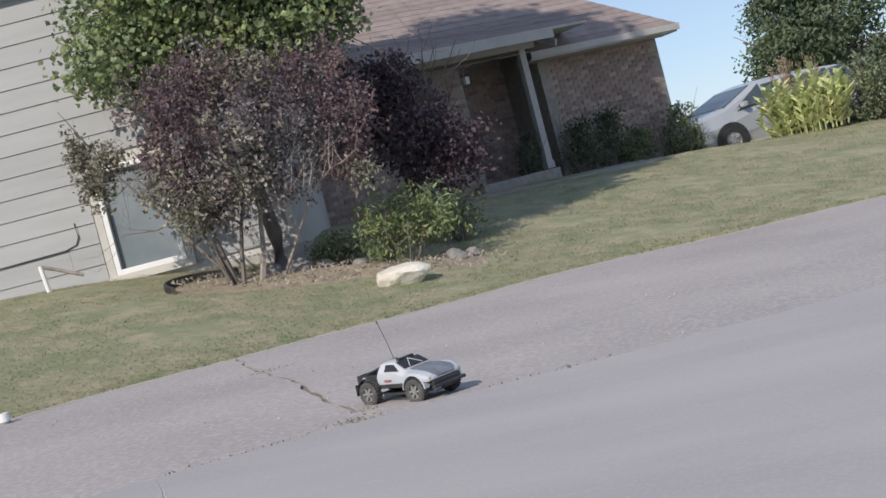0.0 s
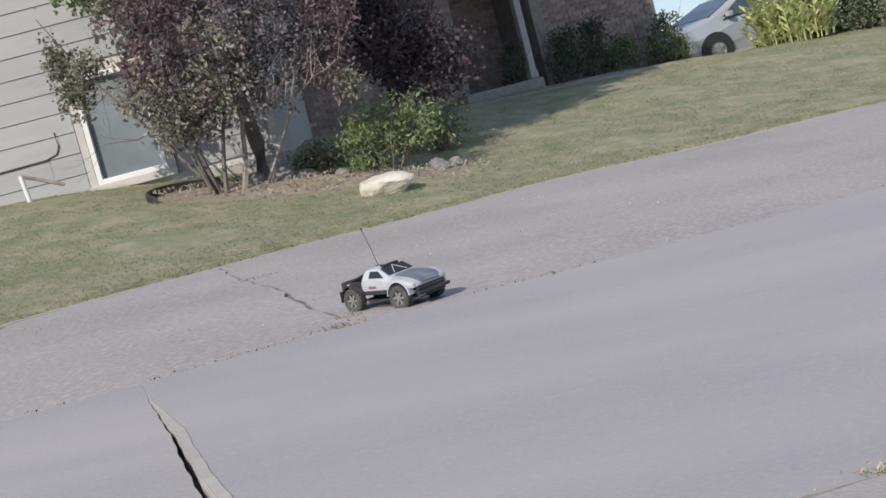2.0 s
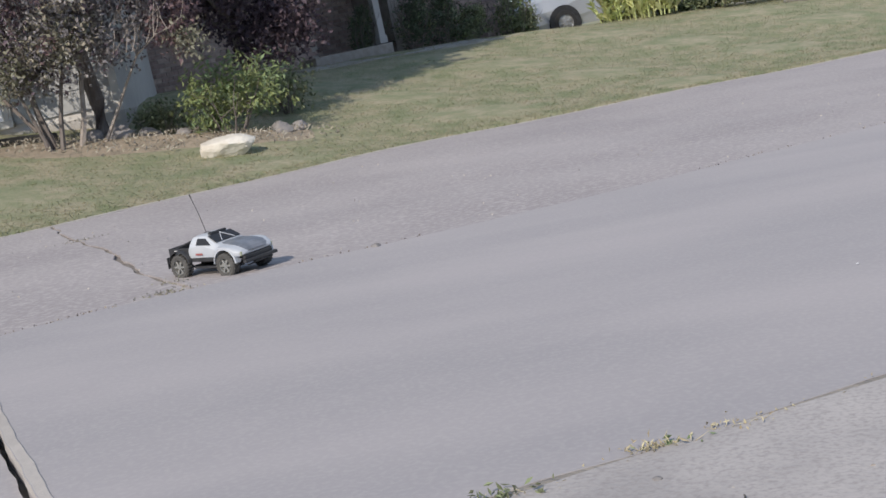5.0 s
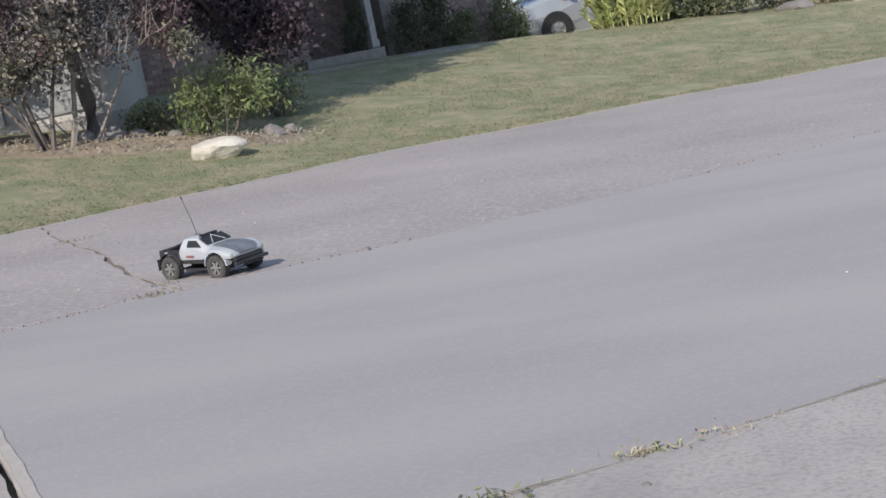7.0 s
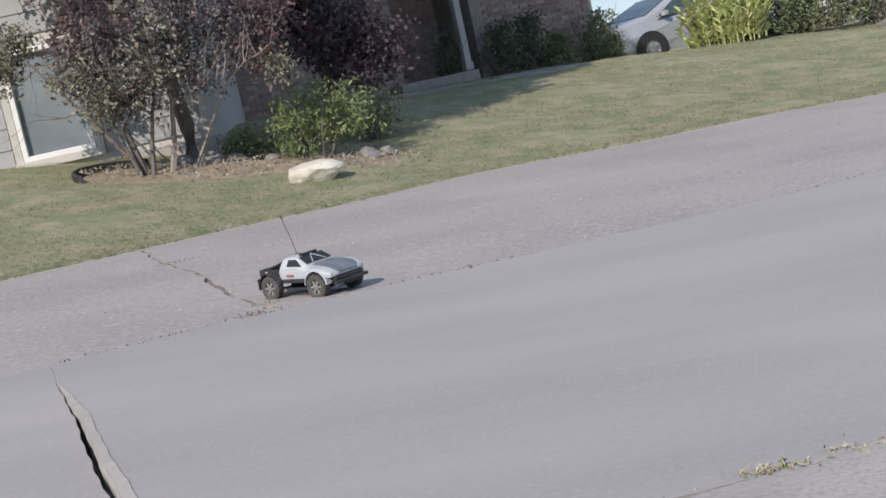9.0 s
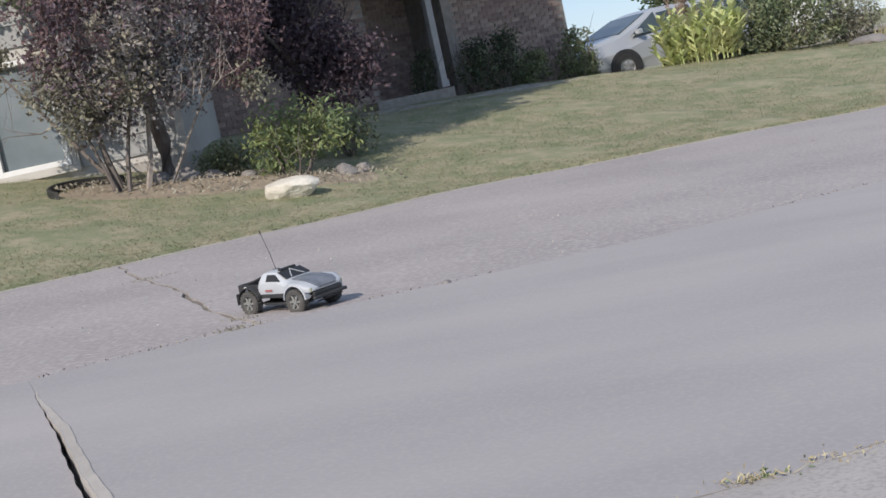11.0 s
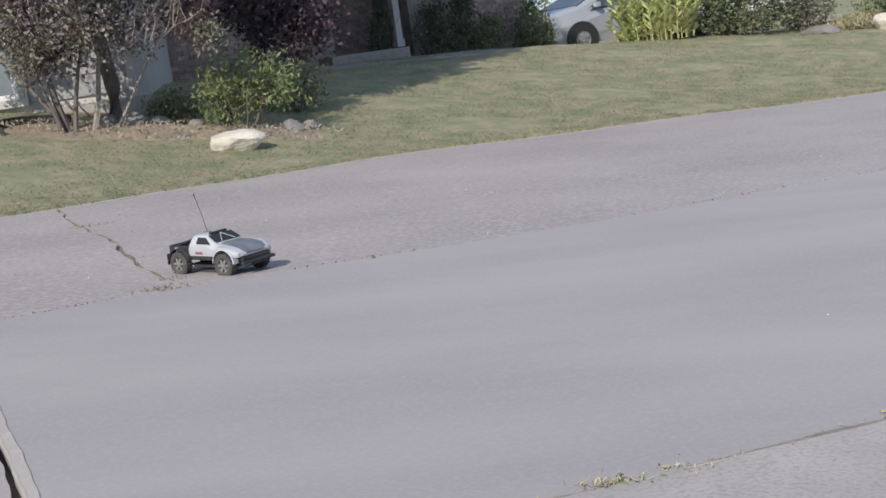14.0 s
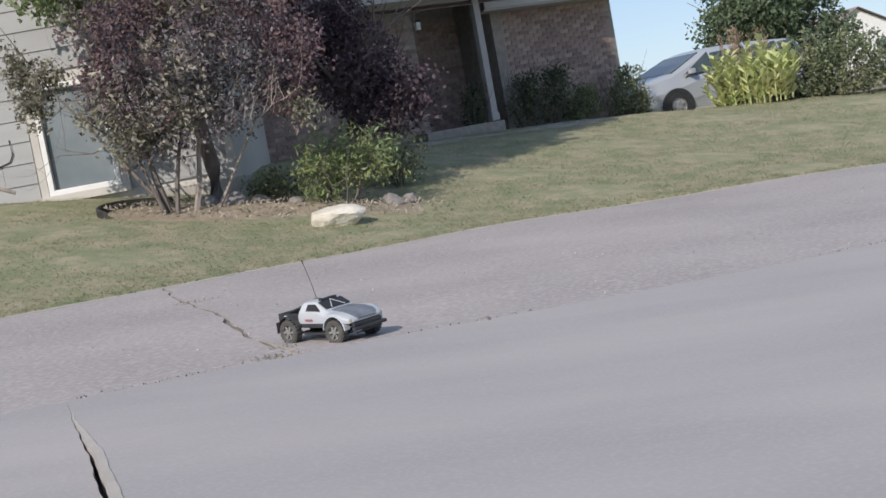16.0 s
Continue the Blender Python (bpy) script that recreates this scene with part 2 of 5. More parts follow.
def leaf_mesh(rng, centres, size, aspect=0.55, up=0.3):
    """One bent four-sided leaf at each centre: vertices and faces."""
    n = len(centres)
    d = rng.normal(size=(n, 3))
    d[:, 2] += up
    d /= np.linalg.norm(d, axis=1)[:, None]
    s = np.cross(d, rng.normal(size=(n, 3)))
    s /= np.linalg.norm(s, axis=1)[:, None] + 1e-9
    nn = np.cross(d, s)
    L = size * rng.uniform(0.6, 1.35, size=(n, 1))
    v = np.stack([centres - d * L * 0.5, centres + s * L * aspect * 0.5 + nn * L * 0.1, centres + d * L * 0.5, centres - s * L * aspect * 0.5 + nn * L * 0.1], 1)
    f = np.arange(4 * n).reshape(n, 4)
    return v.reshape(-1, 3), f


def clusters(rng, blobs, tips, per, spread, shell=0.55):
    """Points in tufts inside ellipsoids: blobs are (centre, radii, share)."""
    out = []
    total = sum(b[2] for b in blobs)
    for c, r, share in blobs:
        k = max(1, int(tips * share / total))
        d = rng.normal(size=(k, 3))
        d /= np.linalg.norm(d, axis=1)[:, None]
        rad = rng.uniform(shell, 1.0, size=(k, 1)) ** 0.8
        tip = np.array(c) + d * rad * np.array(r) * rng.uniform(0.85, 1.12, size=(k, 1))
        pts = tip[:, None, :] + rng.normal(size=(k, per, 3)) * spread
        out.append(pts.reshape(-1, 3))
    return np.concatenate(out)


# ---------- the lie of the land ----------
def edge(x):
    """Where the street ends and the lawn begins."""
    q = min(max(x, -7.0), 11.0)
    return 14.15 + 0.9 * q - 0.026 * q * q + (0.9 - 0.052 * q) * (x - q) + shift(x)


def shift(x):
    return 0.4 - 0.7 * smooth((x - 0.5) / 5.5)


def fall(x):
    return -0.0577 * (x if abs(x) < 16 else math.copysign(16 + 4 * math.tanh((abs(x) - 16) / 4), x))


def smooth(u):
    u = min(max(u, 0.0), 1.0)
    return u * u * (3 - 2 * u)


def ground(x, y):
    s = y - edge(x)
    if s <= 0:
        return fall(x)
    s += shift(x) * min(1.0, s / 3)
    rise = 0.115 * s if s < 7 else 0.805 + 0.25 * math.tanh((s - 7) * 0.115 / 0.25)
    far = smooth((s - 14) / 40)
    return (fall(x) * (1 - 0.6 * smooth(s / 10)) + rise + 0.02 + 0.06 * smooth((s - 3) / 5) * smooth((-x - 0.3) / 2.5) - 0.33 * smooth((y - 26.3) / 1.8) * smooth((x - 3.6) / 1.2) * (1 - 0.65 * smooth((x - 6.4) / 0.8) * (1 - smooth((y - 28.0) / 1.2)))) * (1 - far) + 0.6 * far


def mid_far(x):
    return 6.98 + 0.485 * x      # far edge of the raised slab


def mid_near(x):
    return 2.955 + 0.36 * x        # near edge of the raised slab


def joint_x(y):
    return -0.612 - 0.29 * (y - 3.33)


def crack_x(y):
    return -0.53 - 0.278 * (y - 7.1) + 0.03 * math.sin(2.1 * y) + 0.008 * math.sin(9.0 * y)


def crack_w(y):
    return 0.014 + 0.01 * math.exp(-((y - 8.9) / 0.75) ** 2) * (0.6 + 0.4 * math.sin(14 * y))


# ---------- ground and street ----------
xs = sorted(set([-600, -300, -150, -80, -50, -35, -26, -20] + [round(-16 + 0.5 * i, 2) for i in range(76)] + [24, 28, 34, 42, 60, 90, 150, 300, 600]))
ss = [-700, -300, -120, -50, -25, -14, -6, -0.05, 0.02] + [0.25 * i for i in range(1, 49)] + [13, 14, 16, 18, 21, 25, 30, 38, 50, 70, 110, 200, 400, 1200]
gv, gf = [], []
rng = np.random.default_rng(3)
for s in ss:
    for x in xs:
        y = edge(x) + s
        if s < 0:
            z = fall(x) - 0.14
        else:
            z = ground(x, y) + (0.018 * math.sin(1.7 * x + 0.9 * y) + 0.012 * math.sin(3.1 * y - x) if 0.1 < s < 30 else 0)
        gv.append((x, y, z))
W = len(xs)
for j in range(len(ss) - 1):
    for i in range(W - 1):
        a = j * W + i
        gf.append((a, a + 1, a + W + 1, a + W))
g_ob = soup("ground", gv, gf, M_LAWN)
g_ob.data.shade_smooth()
tagged(g_ob, "patchy half-dry mown lawn sloping up from the street", "ground", kind="structure")


def slab(name, left, right, near, far, top, material, label, nx=40, ny=16, thick=0.12):
    """A street slab over a bent four-sided field; left and right give x from y, near and far give y from x."""
    rows = []
    for j in range(ny + 1):
        v = j / ny
        row = []
        for i in range(nx + 1):
            u = i / nx
            x, y = 0.0, 5.0
            xl, xr = left(near(left(5.0))), right(near(right(5.0)))
            x = xl + (xr - xl) * u
            for _ in range(6):
                y = near(x) + (far(x) - near(x)) * v
                x = left(y) + (right(y) - left(y)) * u
            row.append((x, y, top(x, y, u, v)))
        rows.append(row)
    bm = bmesh.new()
    vs = [[bm.verts.new(p) for p in row] for row in rows]
    for j in range(ny):
        for i in range(nx):
            bm.faces.new((vs[j][i], vs[j][i + 1], vs[j + 1][i + 1], vs[j + 1][i]))
    rim = [vs[0][i] for i in range(nx + 1)] + [vs[j][nx] for j in range(1, ny + 1)] + [vs[ny][i] for i in range(nx - 1, -1, -1)] + [vs[j][0] for j in range(ny - 1, 0, -1)]
    low = [bm.verts.new(v.co - Vector((0, 0, thick))) for v in rim]
    for a in range(len(rim)):
        b = (a + 1) % len(rim)
        bm.faces.new((rim[a], low[a], low[b], rim[b]))
    ob = finish(name, bm, material)
    return tagged(ob, label, "pavement", kind="structure")


def wob(x, y):
    return 0.006 * math.sin(1.3 * x + 0.4 * y) + 0.004 * math.sin(2.9 * y)


def rag(v, k=1.0):
    return k * (0.012 * math.sin(5.3 * v) + 0.008 * math.sin(13.7 * v + 1) + 0.006 * math.sin(31 * v))


far_top = lambda x, y, u, v: fall(x) + wob(x, y)
slab("pavement_far_right", lambda y: crack_x(y) + crack_w(y) + rag(y, 0.6), lambda y: 40.0, lambda x: mid_far(x) + 0.004, lambda x: edge(x) - 0.02 + rag(x, 1.2), far_top, M_ROAD_A,
     "pinkish grey weathered aggregate concrete street slab", 90, 60)
slab("pavement_far_left", lambda y: -40.0, lambda y: crack_x(y) - crack_w(y) - rag(y + 2, 0.6), lambda x: mid_far(x) + 0.004, lambda x: edge(x) - 0.02 + rag(x, 1.2), far_top, M_ROAD_A,
     "pinkish grey weathered aggregate concrete street slab", 60, 60)
def joint_right(y):
    return joint_x(y) + 0.0005 + 0.014 * smooth((6.1 - y) / 1.5) + rag(y, 0.3)


def joint_left(y):
    return joint_x(y) - 0.0005 - 0.01 * smooth((6.0 - y) / 2.2) + rag(y, 0.3) + rag(y + 2, 0.25) * smooth((6.1 - y) / 2)


lift = lambda v: 0.045 * v ** 1.5 + 0.004
slab("pavement_middle", lambda y: joint_right(y), lambda y: 40.0, lambda x: mid_near(x) + rag(x, 1.0), lambda x: mid_far(x) - 0.006 + rag(x, 1.0),
     lambda x, y, u, v: fall(x) + wob(x, y) + lift(v), M_ROAD_B, "smooth grey raised concrete slab with a worn lip", 120, 72)
slab("pavement_middle_left", lambda y: -40.0, lambda y: joint_left(y), lambda x: mid_near(x), lambda x: mid_far(x) - 0.006 + rag(x, 1.0),
     lambda x, y, u, v: fall(x) + wob(x, y) + lift(v) - 0.045 * smooth((6.0 - y) / 2.4), M_ROAD_B, "smooth grey sunken concrete slab", 60, 72)
slab("pavement_near", lambda y: -40.0, lambda y: 40.0, lambda x: -30 + 0.3 * x, lambda x: mid_near(x) - 0.016 + rag(x + 3, 1.2),
     lambda x, y, u, v: fall(x) + wob(x, y) + 0.006, M_ROAD_C, "rough light concrete driveway with cracks and weeds", 160, 30)
# worn pale rim along the slab's open joint
bm = bmesh.new()
rings = []
for k in range(60):
    y = 2.75 + k * (5.95 - 2.75) / 59
    x = joint_right(y)
    v = (y - mid_near(x)) / (mid_far(x) - mid_near(x))
    z = fall(x) + wob(x, y) + lift(max(0.0, v))
    g = smooth((6.0 - y) / 1.0)
    w = (0.008 + 0.02 * g) * (1 + 0.08 * math.sin(5 * y) + 0.04 * math.sin(13 * y))
    rings.append([(x - 0.003, y, z - 0.03), (x, y, z - 0.0004), (x + w * 1.25, y, z + 0.0009), (x + w * 1.25, y, z - 0.03)])
loft(bm, rings)
tagged(finish("trim", bm, M_ROAD_EDGE), "pale worn concrete lip along an open joint", "slab edge", kind="structure")
# pale lip where the street meets the lawn
bm = bmesh.new()
loft(bm, [[(x, edge(x) - 0.07, fall(x) - 0.05), (x, edge(x) - 0.07 + rag(x, 0.8), fall(x) + wob(x, edge(x)) + 0.003), (x, edge(x) + 0.04, fall(x) + wob(x, edge(x)) + 0.010), (x, edge(x) + 0.05, fall(x) - 0.05)] for x in np.linspace(-11, 15, 160)])
tagged(finish("trim_street_edge", bm, M_ROAD_EDGE), "thin pale concrete edge along the lawn", "street edge", kind="structure")
# soil in the joints
bm = bmesh.new()
loft(bm, [[(x, mid_near(x) - 0.035, fall(x) + wob(x, mid_near(x)) - 0.03), (x, mid_near(x) - 0.035, fall(x) + wob(x, mid_near(x)) + 0.004), (x, mid_near(x) + 0.02, fall(x) + wob(x, mid_near(x)) + 0.002), (x, mid_near(x) + 0.02, fall(x) + wob(x, mid_near(x)) - 0.03)]
          for x in np.linspace(-3, 8, 160)])
tagged(finish("trim_near_joint", bm, M_DUST), "sandy dust filling the joint of the driveway", "soil", kind="structure")
for nm, fx, y0, y1, w, drop in (("trim_joint_soil", joint_x, 3.0, 6.3, 0.05, 0.055), ("trim_crack_soil", crack_x, 7.0, 12.0, 0.05, 0.008)):
    bm = bmesh.new()
    loft(bm, [[(fx(y) - w, y, fall(fx(y)) - drop), (fx(y) + w, y, fall(fx(y)) - drop), (fx(y) + w, y, fall(fx(y)) - drop - 0.05), (fx(y) - w, y, fall(fx(y)) - drop - 0.05)]
              for y in np.linspace(y0, y1, 40)])
    tagged(finish(nm, bm, M_SOIL_SHADE if "crack" in nm else M_SOIL), "dark soil in the open slab joint", "soil", kind="structure")
bm = bmesh.new()
loft(bm, [[(x, mid_near(x) - 0.06, fall(x) - 0.012), (x, mid_near(x) + 0.04, fall(x) - 0.012), (x, mid_near(x) + 0.04, fall(x) - 0.06), (x, mid_near(x) - 0.06, fall(x) - 0.06)] for x in np.linspace(-4, 8, 60)])
tagged(finish("trim_near_soil", bm, M_STRAW), "dry grass litter in the near slab joint", "soil", kind="structure")


# ---------- the sided house ----------
SY = 18.3                        # its front wall
def sided_house():
    X0, X1, Z0, Z1, D = -17.0, -1.75, 0.95, 5.15, 8.0
    h = thing("sided_house", (X0, SY, Z0), "house wing with cream lap siding and a white window", "house")
    wx0, wx1, wz0, wz1 = -4.18, -3.24, 1.17, 2.6          # window opening
    L = lambda x, y, z: (x - X0, y - SY, z - Z0)
    bm = bmesh.new()
    for (a, b, c, d) in ((X0, wx0, Z0, Z1), (wx1, X1, Z0, Z1), (wx0, wx1, Z0, wz0), (wx0, wx1, wz1, Z1)):
        box(bm, L((a + b) / 2, SY + 0.11, (c + d) / 2), (b - a, 0.2, d - c))
    box(bm, L((X0 + X1) / 2, SY + D, (Z0 + Z1) / 2), (X1 - X0, 0.2, Z1 - Z0))
    box(bm, L(X0 + 0.1, SY + D / 2 + 0.05, (Z0 + Z1) / 2), (0.2, D - 0.32, Z1 - Z0))
    box(bm, L(X1 - 0.1, SY + D / 2 + 0.05, (Z0 + Z1) / 2), (0.2, D - 0.32, Z1 - Z0))
    part("wall", bm, M_TRIM, h)
    bm = boxed(L((X0 + X1) / 2, SY + D / 2, Z0 - 0.25), (X1 - X0 + 0.02, D + 0.2, 0.6))
    part("foundation", bm, M_CONC, h, "grey concrete footing")
    # lap boards
    ex = 0.278
    k = 0
    z = Z0 + 0.145
    while z < Z1:
        spans = [(X0, X1)]
        if z + ex > wz0 - 0.1 and z < wz1 + 0.12:
            spans = [(X0, wx0 - 0.12), (wx1 + 0.12, X1)]
        for a, b in spans:
            cuts = [a] + [c for c in (X0 + 3.66 * n + (1.3 * k) % 3.66 for n in range(6)) if a + 0.3 < c < b - 0.3] + [b]
            for p, q in zip(cuts, cuts[1:]):
                bm = bmesh.new()
                g = 0.002
                prof = [(0.0, 0.0), (-0.024, 0.0), (-0.021, 0.03), (-0.006, ex + 0.012), (0.0, ex + 0.012)]
                loft(bm, [[L(p + g, SY + y, z + dz) for y, dz in prof], [L(q - g, SY + y, z + dz) for y, dz in prof]])
                part("plank", bm, M_SIDING, h)
        z += ex
        k += 1
    # window
    w = part("window", boxed(L((wx0 + wx1) / 2, SY + 0.055, (wz0 + wz1) / 2), (wx1 - wx0 - 0.1, 0.012, wz1 - wz0 - 0.1)), M_GLASS, h, "dark blue-grey glass pane with faint grids")
    bm = bmesh.new()
    for x in (wx0 + 0.035, wx1 - 0.035):
        box(bm, L(x, SY + 0.01, (wz0 + wz1) / 2), (0.07, 0.12, wz1 - wz0), 0.008)
    for zz in (wz0 + 0.035, wz1 - 0.035):
        box(bm, L((wx0 + wx1) / 2, SY + 0.012, zz), (wx1 - wx0 - 0.13, 0.12, 0.07), 0.008)
    part("frame", bm, M_WHITE, w, "white vinyl window frame")
    part("sill", boxed(L((wx0 + wx1) / 2, SY - 0.035, wz0 - 0.05), (wx1 - wx0 + 0.22, 0.1, 0.1), 0.01), M_TRIM, w, "beige window sill")
    for x in (wx0 - 0.055, wx1 + 0.055):
        part("casing", boxed(L(x, SY - 0.02, (wz0 + wz1) / 2), (0.1, 0.05, wz1 - wz0 + 0.02), 0.006), M_TRIM, w)
    part("casing", boxed(L((wx0 + wx1) / 2, SY - 0.02, wz1 + 0.06), (wx1 - wx0 + 0.21, 0.05, 0.11), 0.006), M_TRIM, w)
    for i in (1, 2):
        part("grid_bar", boxed(L(wx0 + (wx1 - wx0) * i / 3, SY + 0.062, (wz0 + wz1) / 2), (0.014, 0.008, wz1 - wz0 - 0.12)), M_FASCIA, w)
    for i in (1, 2, 3):
        part("grid_bar", boxed(L((wx0 + wx1) / 2, SY + 0.064, wz0 + (wz1 - wz0) * i / 4), (wx1 - wx0 - 0.12, 0.008, 0.014)), M_FASCIA, w)
    part("corner_board", boxed(L(X1 - 0.05, SY - 0.02, (Z0 + Z1) / 2), (0.11, 0.06, Z1 - Z0), 0.006), M_TRIM, h)
    # garden tap hose along the boards
    bm = bmesh.new()
    tube(bm, [L(-8.4, SY - 0.03, 1.63), L(-6.0, SY - 0.032, 1.64), L(-4.75, SY - 0.035, 1.66), L(-4.6, SY - 0.035, 1.70), L(-4.55, SY - 0.035, 1.79), L(-4.56, SY - 0.035, 1.98)], 0.008)
    part("cable", bm, M_BLACKP, h, "thin dark cable run along the siding")
    bm = bmesh.new()
    e = 0.3
    a, b, c, d = L(X0 - e, SY - e, Z1), L(X1 + e, SY - e, Z1), L(X1 + e, SY + D + e, Z1), L(X0 - e, SY + D + e, Z1)
    r0, r1 = L(X0 - e, SY + D / 2, Z1 + 0.7), L(X1 + e, SY + D / 2, Z1 + 0.7)
    loft(bm, [[a, r0, d], [b, r1, c]])
    part("roof", bm, M_SHINGLE, h)


sided_house()

# ---------- the brick house with its porch ----------
BT = 28.0                        # turn of the brick house
BO = Vector((2.37, 26.0, 1.17))  # foot of the porch post
BM = Matrix.Translation(BO) @ Matrix.Rotation(radians(BT), 4, "Z")


def brick_courses(h, name, u0, u1, z0, z1, y, pieces, along="x", skip=None):
    """Bricks over a wall that stands in the plane y of the house; the first ones are parts, the rest one mesh."""
    bw, bh, gap, deep = 0.205, 0.069, 0.011, 0.014
    base = bmesh.new()
    box(base, (0, 0, 0), (bw, deep, bh))
    me = bpy.data.meshes.new("brick")
    base.to_mesh(me)
    base.free()
    me.materials.append(M_BRICK_PIECE)
    rest = []
    k, z = 0, z0 + bh / 2 + gap
    made = 0
    while z < z1 - bh / 2:
        u = u0 + bw / 2 + (0.108 if k % 2 else 0.0)
        while u < u1 - bw / 2 + 0.01:
            if not (skip and skip(u, z)):
                c = (u, y - deep / 2 + random.uniform(-0.003, 0.002), z) if along == "x" else (y, u, z)
                if made < pieces and z > z0 + 1.4:
                    ob = new("brick", me)
                    ob.parent = h
                    ob.location = c
                    if along != "x":
                        ob.rotation_euler = (0, 0, math.pi / 2)
                    made += 1
                else:
                    rest.append(c)
            u += bw + gap
        z += bh + gap
        k += 1
    if rest:
        rest = np.array(rest)
        sx, sy = (bw / 2, deep / 2) if along == "x" else (deep / 2, bw / 2)
        off = np.array([(a * sx, b * sy, c * bh / 2) for a in (-1, 1) for b in (-1, 1) for c in (-1, 1)])
        v = (rest[:, None] + off).reshape(-1, 3)
        quads = np.array([(0, 1, 3, 2), (4, 6, 7, 5), (0, 4, 5, 1), (2, 3, 7, 6), (0, 2, 6, 4), (1, 5, 7, 3)])
        f = (np.arange(len(rest))[:, None, None] * 8 + quads).reshape(-1, 4)
        soup(name, v, f, M_BRICK, h)["kind"] = "stuff"


def roof_slope(h, name, a, b, c, d, courses, material, label=""):
    """Shingle courses from the eave a-b up to the ridge d-c, each a wedge with its butt standing proud."""
    bm = bmesh.new()
    a, b, c, d = (Vector(p) for p in (a, b, c, d))
    nrm = (b - a).cross(d - a).normalized()
    for i in range(courses):
        t0, t1 = i / courses, (i + 1.08) / courses
        t1 = min(t1, 1.0)
        p0, p1, q0, q1 = a.lerp(d, t0), b.lerp(c, t0), a.lerp(d, t1), b.lerp(c, t1)
        up = nrm * 0.009
        loft(bm, [[p0 - up, p0 + up, q0 + up * 0.2, q0 - up], [p1 - up, p1 + up, q1 + up * 0.2, q1 - up]])
    return tagged(part(name, bm, material, h, label), kind="stuff")


def brick_house():
    h = thing("brick_house", BO, "brown brick house with a shingled roof and corner porch", "house", BT)
    # wall to the right of the porch, porch recess, pillar and wall behind the shrubs
    yw = 0.55                      # front plane of the right-hand wall
    X_R = 3.62                     # its right-hand corner
    top = 2.2
    for nm, c, s in (("wall", (X_R / 2 + 0.42, yw + 0.14, 0.86), (X_R - 0.84, 0.25, 2.8)), ("wall", (X_R - 0.125, yw + 4.3, 0.86), (0.25, 8.0, 2.8)),
                     ("wall", (-0.35, 1.9, 0.95), (2.9, 0.25, 3.0)), ("wall", (-3.79, 0.45, 0.95), (5.17, 0.25, 3.0))):
        part(nm, boxed(c, s), M_MORTAR, h)
    part("wall", boxed((0.74, 1.15, 1.1), (0.2, 1.3, 2.7)), M_MORTAR, h)
    part("wall", boxed((X_R / 2 - 2, 8.3, 1.1), (X_R + 8, 0.25, 2.7)), M_MORTAR, h)
    part("wall", boxed((-6.3, 4.5, 1.1), (0.25, 7.4, 2.7)), M_MORTAR, h)
    brick_courses(h, "brickwork", 0.85, X_R, -0.5, top, yw + 0.013, 290)
    brick_courses(h, "brickwork", -1.75, 1.05, -0.1, top, 1.773, 0)
    brick_courses(h, "brickwork", -6.4, -1.22, -0.1, top, 0.323, 0)
    # porch floor, post and beam
    part("porch_floor", boxed((-0.75, 0.75, -0.15), (1.7, 1.9, 0.33), 0.015), M_MORTAR, h, "grey-brown masonry porch floor")
    p = part("post", boxed((0.0, 0.0, 1.17), (0.135, 0.135, 2.28), 0.008), M_FASCIA, h, "pale painted square porch post")
    part("post_base", boxed((0, 0, 0.1), (0.17, 0.17, 0.14), 0.008), M_FASCIA, p)
    part("beam", boxed((-1.4, 0.02, 2.41), (3.4, 0.16, 0.2), 0.006), M_FASCIA, h)
    part("soffit", boxed((-1.2, 0.75, 2.54), (4.9, 2.6, 0.05)), M_FASCIA, h)
    # porch roof, its eave sagging with the house line
    roof_slope(h, "porch_roof", (-3.6, -0.75, 2.49), (0.26, -0.75, 2.49), (0.62, 1.2, 3.0), (-3.6, 1.2, 3.22), 9, M_SHINGLE, "weathered tan shingles over the porch")
    part("fascia", boxed((-1.66, -0.78, 2.43), (3.89, 0.04, 0.19), 0.006), M_FASCIA, h, "pale porch fascia board")
    part("fascia", boxed((0.37, 0.15, 2.53), (0.04, 1.75, 0.12), 0.006, Matrix.Rotation(radians(19), 4, "X")), M_FASCIA, h)
    # main roof
    roof_slope(h, "roof", (-6.8, -0.05, 2.23), (X_R + 0.12, -0.05, 2.23), (X_R - 2.7, 4.6, 5.3), (-6.8, 4.6, 5.3), 24, M_SHINGLE, "weathered tan shingles")
    roof_slope(h, "roof", (X_R + 0.12, -0.05, 2.23), (X_R + 0.12, 9.0, 2.23), (X_R - 2.7, 4.65, 5.3), (X_R - 2.7, 4.6, 5.3), 24, M_SHINGLE)
    roof_slope(h, "roof", (X_R + 0.12, 9.0, 2.23), (-6.8, 9.0, 2.23), (-6.8, 4.65, 5.3), (X_R - 2.7, 4.65, 5.3), 20, M_SHINGLE)
    part("fascia", boxed((1.95, -0.06, 2.165), (3.55, 0.035, 0.13), 0.006), M_FASCIA, h, "pale eave fascia board")
    part("fascia", boxed((X_R + 0.13, 4.4, 2.165), (0.035, 9.0, 0.13), 0.006), M_FASCIA, h)
    part("soffit", boxed((1.95, 0.24, 2.085), (3.55, 0.55, 0.03)), M_FASCIA, h)
    lamp = part("porch_lamp", boxed((-1.14, 0.25, 1.98), (0.09, 0.09, 0.15), 0.015), M_LAMP, h, "pale porch wall lamp")
    part("lamp_cap", boxed((-1.14, 0.25, 2.075), (0.12, 0.12, 0.03), 0.01), M_BLACKP, lamp)
